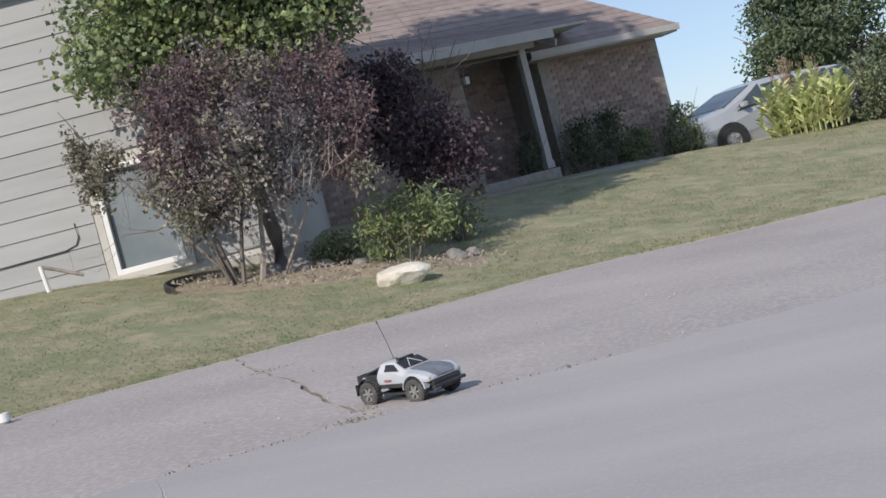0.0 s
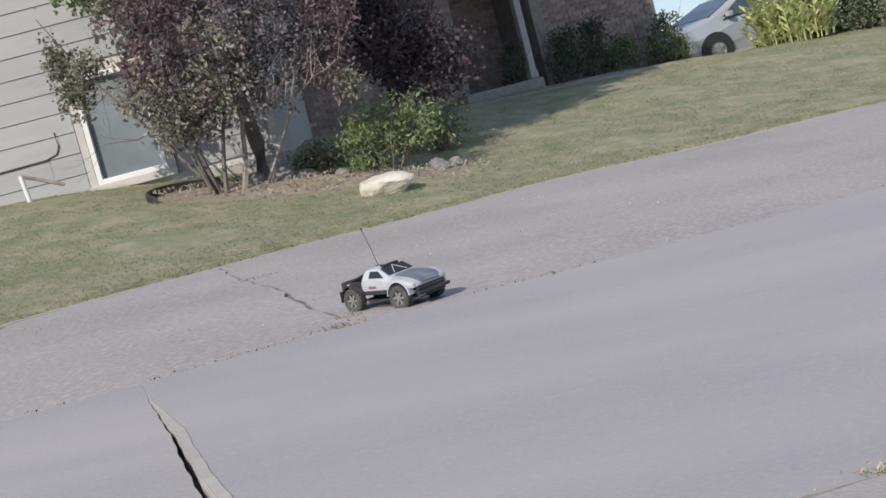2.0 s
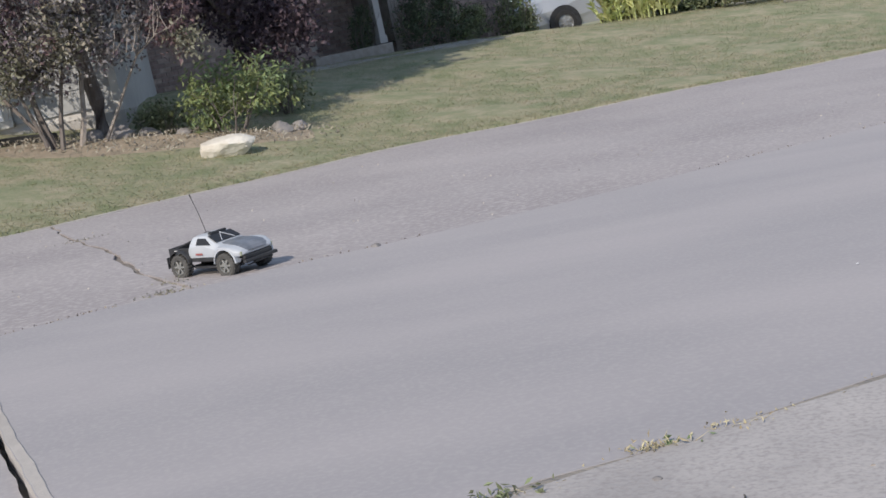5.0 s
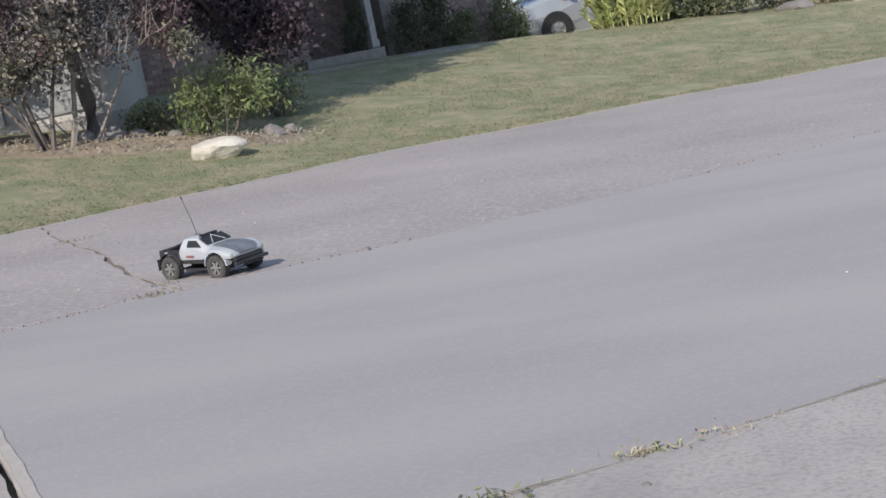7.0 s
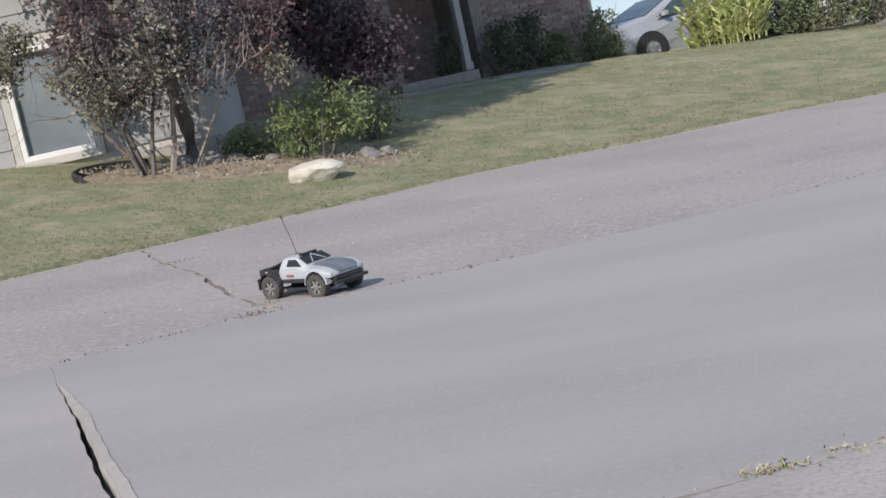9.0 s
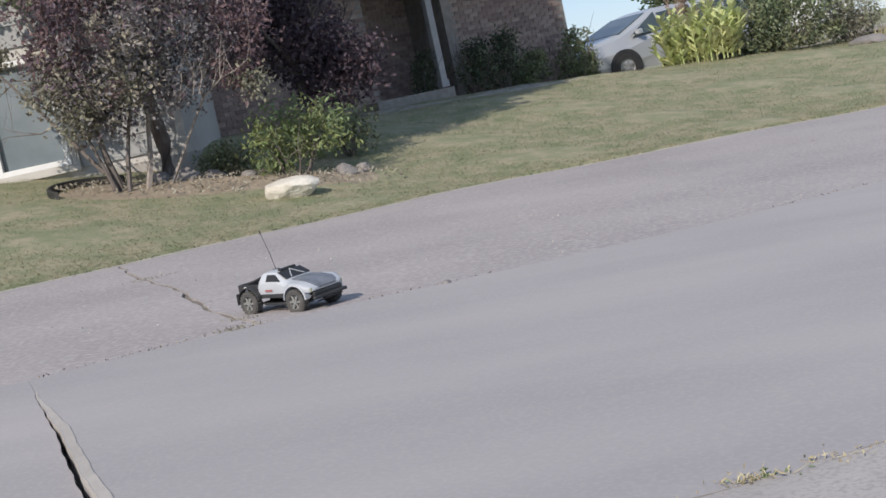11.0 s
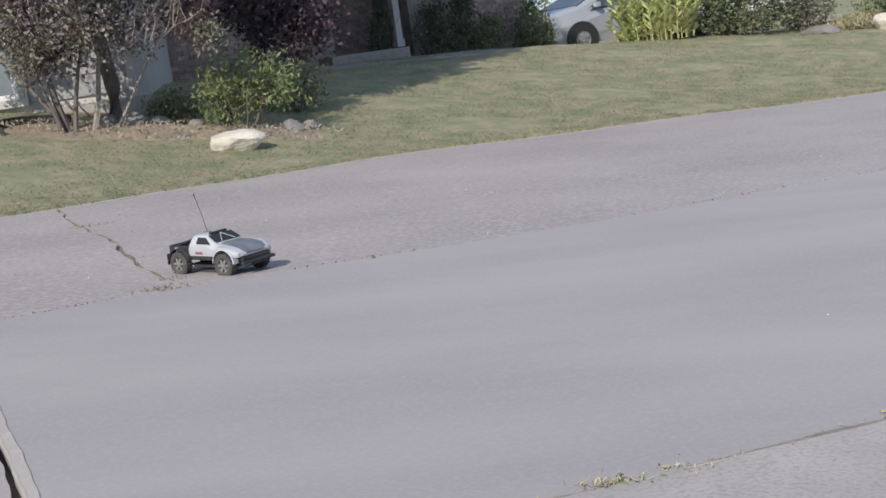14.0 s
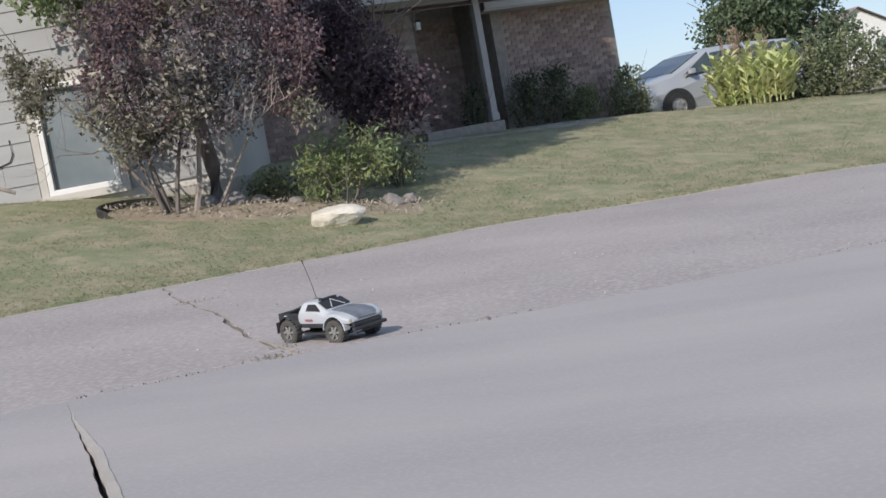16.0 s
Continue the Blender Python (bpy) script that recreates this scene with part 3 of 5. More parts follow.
    part("lamp_bracket", boxed((-1.14, 0.315, 1.96), (0.05, 0.05, 0.07), 0.005), M_BLACKP, lamp)
    # walk in front, lying on the lawn
    inv = BM.inverted()
    bm = bmesh.new()
    rings = []
    for k in range(25):
        u = -2.4 + 6.4 * k / 24
        ring = []
        for v, dz in ((-1.15, -0.1), (-1.15, 0.015), (-0.3, 0.015), (-0.3, -0.1)):
            p = BM @ Vector((u, v, 0))
            p.z = ground(p.x, p.y) + dz
            ring.append(inv @ p)
        rings.append(ring)
    loft(bm, rings)
    part("walk", bm, M_CONC, h, "pale concrete front walk")


brick_house()


# ---------- plants ----------
def limb(rng, bm, p, d, length, r, depth, kids, bend=0.25, ends=None, droop=0.0):
    """A bent tapering branch with its own smaller branches."""
    pts, radii = [Vector(p)], [r]
    d = Vector(d).normalized()
    n = 4
    for i in range(n):
        d = (d + Vector(rng.normal(size=3)) * bend * 0.5 + Vector((0, 0, 0.08 - droop))).normalized()
        pts.append(pts[-1] + d * length / n)
        radii.append(r * (1 - 0.6 * (i + 1) / n))
    tube(bm, pts, radii, 5 if r > 0.015 else 4)
    if ends is not None and depth <= 1:
        ends.extend(pts[2:])
    if depth > 0:
        for _ in range(kids):
            k = rng.integers(2, n + 1)
            side = (d + Vector(rng.normal(size=3)) * 0.6).normalized()
            limb(rng, bm, pts[k], side, length * rng.uniform(0.5, 0.75), radii[k] * 0.75, depth - 1, kids, bend, ends, droop)


def foliage(rng, name, parent, pts, size, material, aspect=0.55, label="", up=0.3):
    v, f = leaf_mesh(rng, pts, size, aspect, up)
    return soup(name, v, f, material, parent, label)


def around(rng, ends, n, spread, keep=None):
    e = np.array([tuple(p) for p in ends])
    pts = e[rng.integers(0, len(e), n)] + rng.normal(size=(n, 3)) * spread
    return pts if keep is None else pts[[keep(p) for p in pts]]


def plum_shrub():
    rng = np.random.default_rng(11)
    bx, by = -2.45, 16.5
    t = thing("purple_leaf_shrub", (bx, by, ground(bx, by) - 0.03), "tall multi-stemmed shrub with dusty purple and olive leaves", "shrub")
    ends = []
    stems = ((-0.05, 0.0, -0.32, 0.05, 0.045), (0.03, 0.06, -0.08, 0.2, 0.042), (0.1, -0.03, 0.12, -0.1, 0.034), (-0.02, -0.06, -0.55, -0.12, 0.026), (0.30, 0.12, 0.16, 0.1, 0.04), (0.55, 0.25, 0.95, 0.1, 0.026))
    for i, (x, y, dx, dy, r) in enumerate(stems):
        bm = bmesh.new()
        limb(rng, bm, (x, y, 0), (dx * 0.6 + 0.1, dy, 1.0), 1.5, r, 3, 3, 0.26, ends)
        part("stem", bm, M_BARK if i < 4 else M_BARK_L, t)
    red = [((-0.15, 0.0, 2.3), (0.62, 0.55, 0.5), 1.0), ((-0.25, -0.1, 1.72), (0.5, 0.5, 0.4), 0.7), ((0.35, 0.0, 2.5), (0.5, 0.5, 0.35), 0.5), ((1.75, 0.1, 1.72), (0.42, 0.5, 0.5), 0.8), ((1.5, 0.1, 2.25), (0.5, 0.5, 0.45), 0.6), ((1.62, -0.05, 1.15), (0.32, 0.35, 0.3), 0.35)]
    grey = [((0.45, -0.2, 1.62), (0.75, 0.6, 0.62), 1.4), ((0.1, -0.15, 1.0), (0.42, 0.45, 0.36), 0.6), ((0.85, 0.0, 1.95), (0.7, 0.6, 0.6), 1.0), ((0.85, -0.1, 1.1), (0.5, 0.5, 0.35), 0.5), ((1.3, 0.0, 1.5), (0.5, 0.5, 0.5), 0.6)]
    olive = [((-0.4, -0.15, 1.35), (0.42, 0.45, 0.36), 0.8), ((-0.15, -0.25, 0.98), (0.35, 0.35, 0.28), 0.5), ((0.4, -0.3, 1.25), (0.5, 0.4, 0.4), 0.6), ((0.75, -0.2, 2.45), (0.7, 0.5, 0.3), 0.5), ((1.75, -0.2, 1.0), (0.3, 0.3, 0.25), 0.2)]
    crown = red + grey
    a = clusters(rng, red, 520, 10, 0.08, 0.2)
    foliage(rng, "leaves", t, a, 0.068, M_LF_PURPLE, 0.55, "dusty reddish purple leaves")
    b = clusters(rng, grey, 620, 10, 0.08, 0.15)
    foliage(rng, "leaves", t, b, 0.062, M_LF_GREY, 0.55, "dull grey-purple leaves")
    o = clusters(rng, olive, 420, 9, 0.08, 0.15)
    foliage(rng, "leaves", t, o, 0.066, M_LF_OLIVE, 0.55, "olive brown leaves")
    # inner leaves take a darker colour to paint the crown's inner shade
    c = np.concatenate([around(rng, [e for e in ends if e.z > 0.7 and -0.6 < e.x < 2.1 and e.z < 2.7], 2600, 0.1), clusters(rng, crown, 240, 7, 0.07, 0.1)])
    foliage(rng, "leaves", t, c[c[:, 2] > 0.6], 0.062, M_LF_DPURPLE, 0.55, "inner leaves coloured dark for the shade inside the crown")
    d = clusters(rng, [((0.5, -0.55, 1.75), (0.7, 0.25, 0.5), 1.0), ((-0.35, -0.4, 1.6), (0.4, 0.3, 0.5), 0.4), ((0.3, -0.5, 1.1), (0.5, 0.25, 0.3), 0.5)], 46, 9, 0.035, 0.2)
    foliage(rng, "leaves", t, d, 0.07, M_LF_PALE, 0.55, "pale dried leaves")
    sprigs = []
    for _ in range(40):
        c, r, _w = crown[rng.integers(0, len(crown))]
        d = rng.normal(size=3)
        d[2] = abs(d[2]) * 0.7 + 0.1
        d /= np.linalg.norm(d)
        sprigs.append((tuple(np.array(c) + d * np.array(r) * rng.uniform(1.02, 1.25)), (0.1, 0.1, 0.18), 1.0))
    foliage(rng, "leaves", t, clusters(rng, sprigs[:22], 150, 8, 0.045, 0.1), 0.062, M_LF_PURPLE, 0.55)
    foliage(rng, "leaves", t, clusters(rng, sprigs[22:], 120, 8, 0.045, 0.1), 0.062, M_LF_GREY, 0.55)
    bm = bmesh.new()
    for k in range(9):
        p = Vector((rng.uniform(0.9, 1.5), rng.uniform(-0.45, -0.1), rng.uniform(0.9, 1.3)))
        limb(rng, bm, p, (rng.uniform(0.1, 0.9), rng.uniform(-0.2, 0.1), 1.0), rng.uniform(0.3, 0.5), 0.007, 1, 2, 0.3)
    tagged(part("twig", bm, M_BARK_L, t, "pale dry twigs"), kind="stuff")
    # drooping spray on the house side
    bm = bmesh.new()
    e2 = []
    tube(bm, [(-0.15, 0.1, 0.3), (-0.7, 0.3, 1.1), (-1.2, 0.4, 1.8), (-1.62, 0.45, 2.6)], [0.025, 0.018, 0.012, 0.005])
    for z, x in ((1.55, -1.0), (1.75, -1.15), (1.95, -1.28), (2.15, -1.38)):
        limb(rng, bm, (x, 0.38, z), (-0.5, -0.1, -0.15), 0.35, 0.007, 1, 3, 0.35, e2, 0.1)
    part("stem", bm, M_BARK, t, "thin leaning side stem")
    s = clusters(rng, [((-1.38, 0.4, 1.62), (0.24, 0.25, 0.34), 1.0), ((-1.5, 0.4, 2.05), (0.2, 0.2, 0.36), 0.8), ((-1.12, 0.35, 1.85), (0.2, 0.25, 0.26), 0.5)], 210, 9, 0.045, 0.1)
    foliage(rng, "leaves", t, s, 0.06, M_LF_OLIVE, 0.6, "sparse dusty leaves")


def dark_plum():
    rng = np.random.default_rng(12)
    bx, by = -0.15, 19.4
    t = thing("dark_plum_tree", (bx, by, ground(bx, by) - 0.03), "small tree with dense dark purple leaves", "tree")
    ends = []
    bm = bmesh.new()
    tube(bm, [(0, 0, 0), (0.03, 0, 0.5), (-0.02, 0.02, 1.0), (0.03, 0, 1.5)], [0.075, 0.06, 0.055, 0.04], 8)
    for k in range(6):
        a = k * 1.05
        limb(rng, bm, (0, 0, 0.75 + 0.12 * k), (math.cos(a), math.sin(a), 1.0), 1.3, 0.035, 2, 3, 0.25, ends)
    part("trunk", bm, M_BARK, t)
    blobs = [((0.1, 0, 1.6), (0.8, 0.8, 0.75), 1.2), ((-0.4, 0, 1.9), (0.7, 0.7, 0.7), 1.0), ((-0.1, 0, 2.3), (0.65, 0.6, 0.4), 0.8), ((0.75, -0.1, 1.1), (0.5, 0.5, 0.45), 0.7), ((0.3, 0, 0.85), (0.55, 0.5, 0.4), 0.4)]
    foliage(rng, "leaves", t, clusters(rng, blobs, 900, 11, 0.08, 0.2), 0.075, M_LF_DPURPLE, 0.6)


def maple():
    rng = np.random.default_rng(13)
    bx, by = -1.98, 17.45
    t = thing("green_maple_tree", (bx, by, ground(bx, by) - 0.04), "tall leafy green maple tree beside the sided house", "tree")
    ends = []
    bm = bmesh.new()
    tube(bm, [(0, 0, 0), (0.02, 0, 0.5), (-0.05, 0.03, 1.1), (0.0, 0, 1.9), (-0.1, 0.05, 3.2), (-0.1, 0, 5.5), (-0.2, 0, 10.8)], [0.13, 0.1, 0.09, 0.085, 0.075, 0.06, 0.025], 10)
    for k in range(24):
        a = k * 2.4
        limb(rng, bm, (-0.05, 0.02, 1.9 + 0.34 * k), (math.cos(a), 0.8 * math.sin(a), 0.75), 1.6 - 0.02 * k, 0.036, 2, 3, 0.25, ends)
    part("trunk", bm, M_BARK, t)
    low = [((-1.0, -0.1, 3.05), (1.05, 0.9, 0.6), 1.1), ((0.6, 0.1, 3.0), (1.2, 1.0, 0.7), 1.2), ((-0.2, 0, 3.9), (1.75, 1.4, 0.9), 1.6), ((1.2, 0.2, 3.5), (0.8, 0.8, 0.7), 0.6)]
    high = [((-0.1, 0, 5.0), (1.8, 1.7, 1.1), 1.2), ((0.1, 0.2, 6.4), (1.9, 1.7, 1.2), 1.2), ((-0.2, 0.1, 7.9), (2.0, 1.7, 1.2), 1.2), ((0.0, 0, 9.2), (1.8, 1.6, 1.1), 1.3), ((-1.3, 0, 9.6), (1.4, 1.4, 1.0), 1.1), ((-0.6, 0, 10.6), (1.7, 1.4, 0.95), 1.4)]
    foliage(rng, "leaves", t, clusters(rng, low, 1500, 12, 0.09, 0.3), 0.085, M_LF_GREEN, 0.8, "fresh green maple leaves")
    # brighter leaf colour on the outer shell paints the sunlit side of the crown
    foliage(rng, "leaves", t, clusters(rng, low, 330, 10, 0.07, 0.75), 0.085, M_LF_YGREEN, 0.8, "outer maple leaves coloured yellow-green as if sunlit")
    foliage(rng, "leaves", t, clusters(rng, high, 2600, 13, 0.17, 0.1), 0.2, M_LF_GREEN, 0.85, "fresh green maple leaves")


def shrub(name, x, y, label, seed, blobs, tips, per, size, material, aspect=0.5, extra=None, spread=0.05, shell=0.2, up=0.5, stems=7):
    rng = np.random.default_rng(seed)
    t = thing(name, (x, y, ground(x, y) - 0.02), label, "shrub")
    bm = bmesh.new()
    hh = max(b[0][2] for b in blobs)
    rr = max(b[1][0] for b in blobs)
    for _ in range(stems):
        a = rng.uniform(0, 6.28)
        limb(rng, bm, (0.1 * math.cos(a), 0.1 * math.sin(a), 0), (rr * 0.9 * math.cos(a), rr * 0.9 * math.sin(a), hh + 0.2), hh, 0.014, 1, 3, 0.2)
    tagged(part("stem", bm, M_BARK, t), kind="stuff")
    pts = clusters(rng, blobs, tips, per, spread, shell)
    foliage(rng, "leaves", t, pts[pts[:, 2] > 0.03], size, material, aspect, up=up)
    if extra:
        e = clusters(rng, blobs, extra[0], per, spread, 0.7)
        foliage(rng, "leaves", t, e[e[:, 2] > 0.03], size, extra[1], aspect, up=up)
    return t


plum_shrub()
dark_plum()
maple()
shrub("green_shrub", -0.42, 17.0, "loose bright green shrub beside the pale rock", 21, [((-0.18, 0, 0.45), (0.42, 0.4, 0.45), 1), ((0.3, 0.1, 0.55), (0.5, 0.4, 0.4), 1)], 190, 8, 0.08, M_LF_YGREEN, 0.4, (90, M_LF_GREEN), 0.06)
shrub("low_green_shrub", -1.25, 17.6, "low dark green ground shrub in the bed", 22, [((0, 0, 0.22), (0.5, 0.4, 0.25), 1)], 110, 8, 0.07, M_LF_MID, 0.5)
shrub("dark_low_shrub", 0.3, 18.7, "grey-green low shrub in the shade of the plum tree", 23, [((-0.1, 0, 0.35), (0.6, 0.5, 0.4), 1)], 150, 8, 0.07, M_LF_MID, 0.45)


def house_place(u, v):
    p = BM @ Vector((u, v, 0))
    return p.x, p.y


for k, (u, v, r, hh, m, nm, lb) in enumerate((
        (-0.3, 0.2, 0.22, 0.75, M_LF_DARK, "porch_shrub", "dark green shrub beside the porch post"),
        (0.75, 0.0, 0.42, 0.8, M_LF_DARK, "evergreen_shrub", "dark evergreen foundation shrub by the brick wall"),
        (1.45, 0.0, 0.48, 0.92, M_LF_DARK, "evergreen_shrub", "dark evergreen foundation shrub by the brick wall"),
        (2.1, 0.05, 0.45, 0.55, M_LF_MID, "foundation_shrub", "mid-green foundation shrub by the brick wall"),
        (3.1, -0.1, 0.45, 0.92, M_LF_MID, "foundation_shrub", "olive green shrub at the brick corner"),
        (3.5, 0.1, 0.28, 0.55, M_LF_MID, "foundation_shrub", "olive green shrub at the brick corner"))):
    x, y = house_place(u, v)
    shrub(nm, x, y, lb, 30 + k, [((0, 0, hh * 0.55), (r, r * 0.8, hh * 0.55), 1), ((0.1, 0, hh), (r * 0.6, r * 0.6, hh * 0.35), 0.5)], 190, 8, 0.075, m, 0.4, (30, M_LF_YGREEN) if m is M_LF_MID else (20, M_LF_MID))


def big_leaf_plant(x, y):
    """A clump of upright broad leaves on tall stalks."""
    rng = np.random.default_rng(44)
    t = thing("broad_leaf_clump", (x, y, ground(x, y) - 0.02), "tall clump of chartreuse broad upright leaves", "plant")
    vs, fs = [], []
    bm = bmesh.new()
    for _ in range(95):
        a, r = rng.uniform(0, 6.28), 0.75 * math.sqrt(rng.uniform(0, 1))
        bx, by = r * math.cos(a) * 1.15, r * math.sin(a) * 0.7
        top = rng.uniform(0.75, 1.3) * (1 - 0.35 * (r / 0.7) ** 2)
        tip = Vector((bx * 1.2, by * 1.2, top))
        tube(bm, [(bx, by, 0), (bx * 1.05, by * 1.05, top * 0.5), tip], [0.014, 0.011, 0.005], 4)
        for k in range(11):
            z = top * (0.1 + 0.9 * k / 10)
            an = rng.uniform(0, 6.28)
            d = Vector((math.cos(an), math.sin(an), rng.uniform(0.6, 1.5))).normalized()
            s = d.cross(Vector((0, 0, 1))).normalized()
            L = rng.uniform(0.2, 0.34)
            b0 = Vector((bx, by, 0)).lerp(tip, k / 10)
            b0.z = z
            q = len(vs)
            m1 = b0 + d * L * 0.5
            m2 = b0 + d * L + Vector((0, 0, -0.05))
            vs += [tuple(b0), tuple(m1 + s * 0.062), tuple(m2), tuple(m1 - s * 0.062)]
            fs.append((q, q + 1, q + 2, q + 3))
    part("stem", bm, M_LF_CORN, t)
    soup("leaves", vs, fs, M_LF_CORN, t)


big_leaf_plant(7.72, 27.2)
shrub("weedy_shrub", 9.35, 27.6, "wide weedy dark green shrub on the lawn's edge", 51, [((-0.55, 0, 0.62), (0.8, 0.5, 0.75), 1.3), ((0.5, 0, 0.6), (1.0, 0.6, 0.65), 1.3), ((0.1, 0, 0.2), (1.4, 0.6, 0.3), 0.7)], 520, 9, 0.1, M_LF_MID, 0.45, (160, M_LF_DARK), 0.07)
shrub("weedy_shrub", 11.0, 27.9, "brownish weedy shrub with dry stalks", 52, [((0, 0, 0.5), (0.7, 0.5, 0.5), 1)], 210, 9, 0.09, M_LF_OLIVE, 0.4, (60, M_LF_MID), 0.07)
shrub("tan_grass_clump", 12.0, 27.6, "low tan and green grassy clump", 53, [((0, 0, 0.15), (0.6, 0.4, 0.2), 1)], 170, 8, 0.12, M_STRAW, 0.15, (40, M_LF_YGREEN), 0.05, up=2.0)
shrub("garden_shrub", 13.4, 28.6, "rounded green shrub behind the boulder", 54, [((0, 0, 0.6), (1.0, 0.7, 0.7), 1)], 330, 9, 0.1, M_LF_MID, 0.45, (80, M_LF_YGREEN), 0.07)
shrub("garden_shrub", 15.8, 29.5, "rounded dark green garden shrub", 55, [((0, 0, 0.7), (1.4, 0.9, 0.8), 1)], 380, 9, 0.11, M_LF_DARK, 0.45, (80, M_LF_MID), 0.07)
shrub("garden_shrub", 19.0, 31.0, "rounded green garden shrub", 56, [((0, 0, 0.7), (1.6, 0.9, 0.8), 1)], 380, 9, 0.11, M_LF_MID, 0.45, (80, M_LF_YGREEN), 0.07)


def plume_grass(x, y):
    rng = np.random.default_rng(61)
    t = thing("plume_grass", (x, y, ground(x, y) - 0.02), "tall reddish seed plumes behind the broad leaves", "plant")
    bm = bmesh.new()
    tips = []
    for _ in range(16):
        a, r = rng.uniform(0, 6.28), rng.uniform(0, 0.5)
        p = Vector((r * math.cos(a), r * math.sin(a) * 0.5, 0))
        tip = p * 1.2 + Vector((0, 0, rng.uniform(1.2, 1.6)))
        tube(bm, [p, p.lerp(tip, 0.6), tip], [0.012, 0.009, 0.004], 4)
        tips += [p.lerp(tip, k) for k in np.linspace(0.62, 1.0, 9)]
    part("stalks", bm, M_PLUME, t)
    foliage(rng, "plumes", t, around(rng, tips, 800, 0.03), 0.07, M_PLUME, 0.3, up=2.0)


plume_grass(7.75, 28.1)


def far_tree(x, y, hgt, rad, seed, label="tall dense blue-green tree beyond the van"):
    rng = np.random.default_rng(seed)
    t = thing("broad_tree", (x, y, ground(x, y) - 0.1), label, "tree")
    bm = bmesh.new()
    tube(bm, [(0, 0, 0), (0.05, 0, hgt * 0.3), (0, 0.05, hgt * 0.6), (0, 0, hgt * 0.9)], [0.28, 0.22, 0.14, 0.04], 8)
    for k in range(10):
        a = k * 2.4
        limb(rng, bm, (0, 0, hgt * (0.2 + 0.06 * k)), (math.cos(a), math.sin(a), 0.5), rad * 0.85, 0.07, 1, 3, 0.2)
    part("trunk", bm, M_BARK, t)
    blobs = [((rad * 0.45 * math.cos(k * 2.1), rad * 0.45 * math.sin(k * 2.1), hgt * (0.22 + 0.075 * k)), (rad * (0.85 - 0.06 * k), rad * (0.85 - 0.06 * k), hgt * 0.14), 1 - 0.06 * k) for k in range(9)]
    foliage(rng, "leaves", t, clusters(rng, blobs, 2900, 10, 0.16, 0.5), 0.17, M_LF_TREE, 0.6)


far_tree(14.15, 47.0, 8.6, 2.35, 71)
far_tree(34.0, 62.0, 7.0, 3.2, 72, "distant green tree behind the gardens")
far_tree(44.0, 58.0, 6.0, 2.8, 73, "distant green tree behind the gardens")


def far_house(x, y, turn):
    t = thing("distant_house", (x, y, ground(x, y)), "distant white gabled house behind the gardens", "house", turn)
    bm = bmesh.new()
    loft(bm, [[(-3.2, v, 0), (3.2, v, 0), (3.2, v, 2.6), (0, v, 4.3), (-3.2, v, 2.6)] for v in (0, 9)])
    part("wall", bm, M_WHITE, t)
    for s in (-1, 1):
        roof_slope(t, "roof", (s * 3.6, -0.4, 2.42), (s * 3.6, 9.4, 2.42), (0, 9.4, 4.4), (0, -0.4, 4.4), 12, M_SHINGLE)
        w = part("window", boxed((s * 1.5, -0.02, 1.5), (0.9, 0.05, 1.2)), M_GLASS, t)
        part("frame", boxed((s * 1.5, -0.01, 0.86), (1.05, 0.08, 0.08)), M_WHITE, w)


far_house(33.1, 90.0, 6)


# ---------- rocks ----------
def rock(name, at, size, seed, material, label, turn=0):
    rng = np.random.default_rng(seed)
    bm = bmesh.new()
    bmesh.ops.create_icosphere(bm, subdivisions=4, radius=1)
    planes = [(Vector(rng.normal(size=3)).normalized(), rng.uniform(0.6, 0.9)) for _ in range(14)]
    for v in bm.verts:
        p = v.co.copy()
        for nrm, d in planes:
            over = p.dot(nrm) - d
            if over > 0:
                p -= nrm * over * 0.92
        p += p.normalized() * (0.05 * noise.noise(p * 2.2) + 0.02 * noise.noise(p * 7))
        v.co = Vector((p.x * size[0], p.y * size[1], p.z * size[2]))
    ob = finish(name, bm, material)
    ob.matrix_world = Matrix.Translation(at) @ Matrix.Rotation(radians(turn), 4, "Z")
    return tagged(ob, label, "rock")


rock("boulder", (-0.52, 15.75, ground(-0.52, 15.75) + 0.05), (0.4, 0.27, 0.165), 5, M_ROCK, "pale cream limestone boulder lying on the lawn", 8)
rock("boulder", (12.45, 27.0, ground(12.45, 27.0) + 0.13), (0.36, 0.28, 0.31), 8, M_ROCK, "pale cream boulder at the garden's edge", -10)
rock("grey_stone", (10.95, 26.95, ground(10.95, 26.95) + 0.0), (0.42, 0.22, 0.16), 9, M_ROCK_D, "low flat grey stone in the grass")
for k, (x, y, s) in enumerate(((-1.75, 17.0, 0.2), (-1.42, 17.2, 0.16), (-2.05, 17.05, 0.15), (0.15, 17.0, 0.15), (0.35, 17.2, 0.12), (-1.0, 16.95, 0.13))):
    rock("grey_stone", (x, y, ground(x, y) + s * 0.3), (s, s * 0.8, s * 0.75), 80 + k, M_ROCK_D, "rounded grey fieldstone in the planting bed")

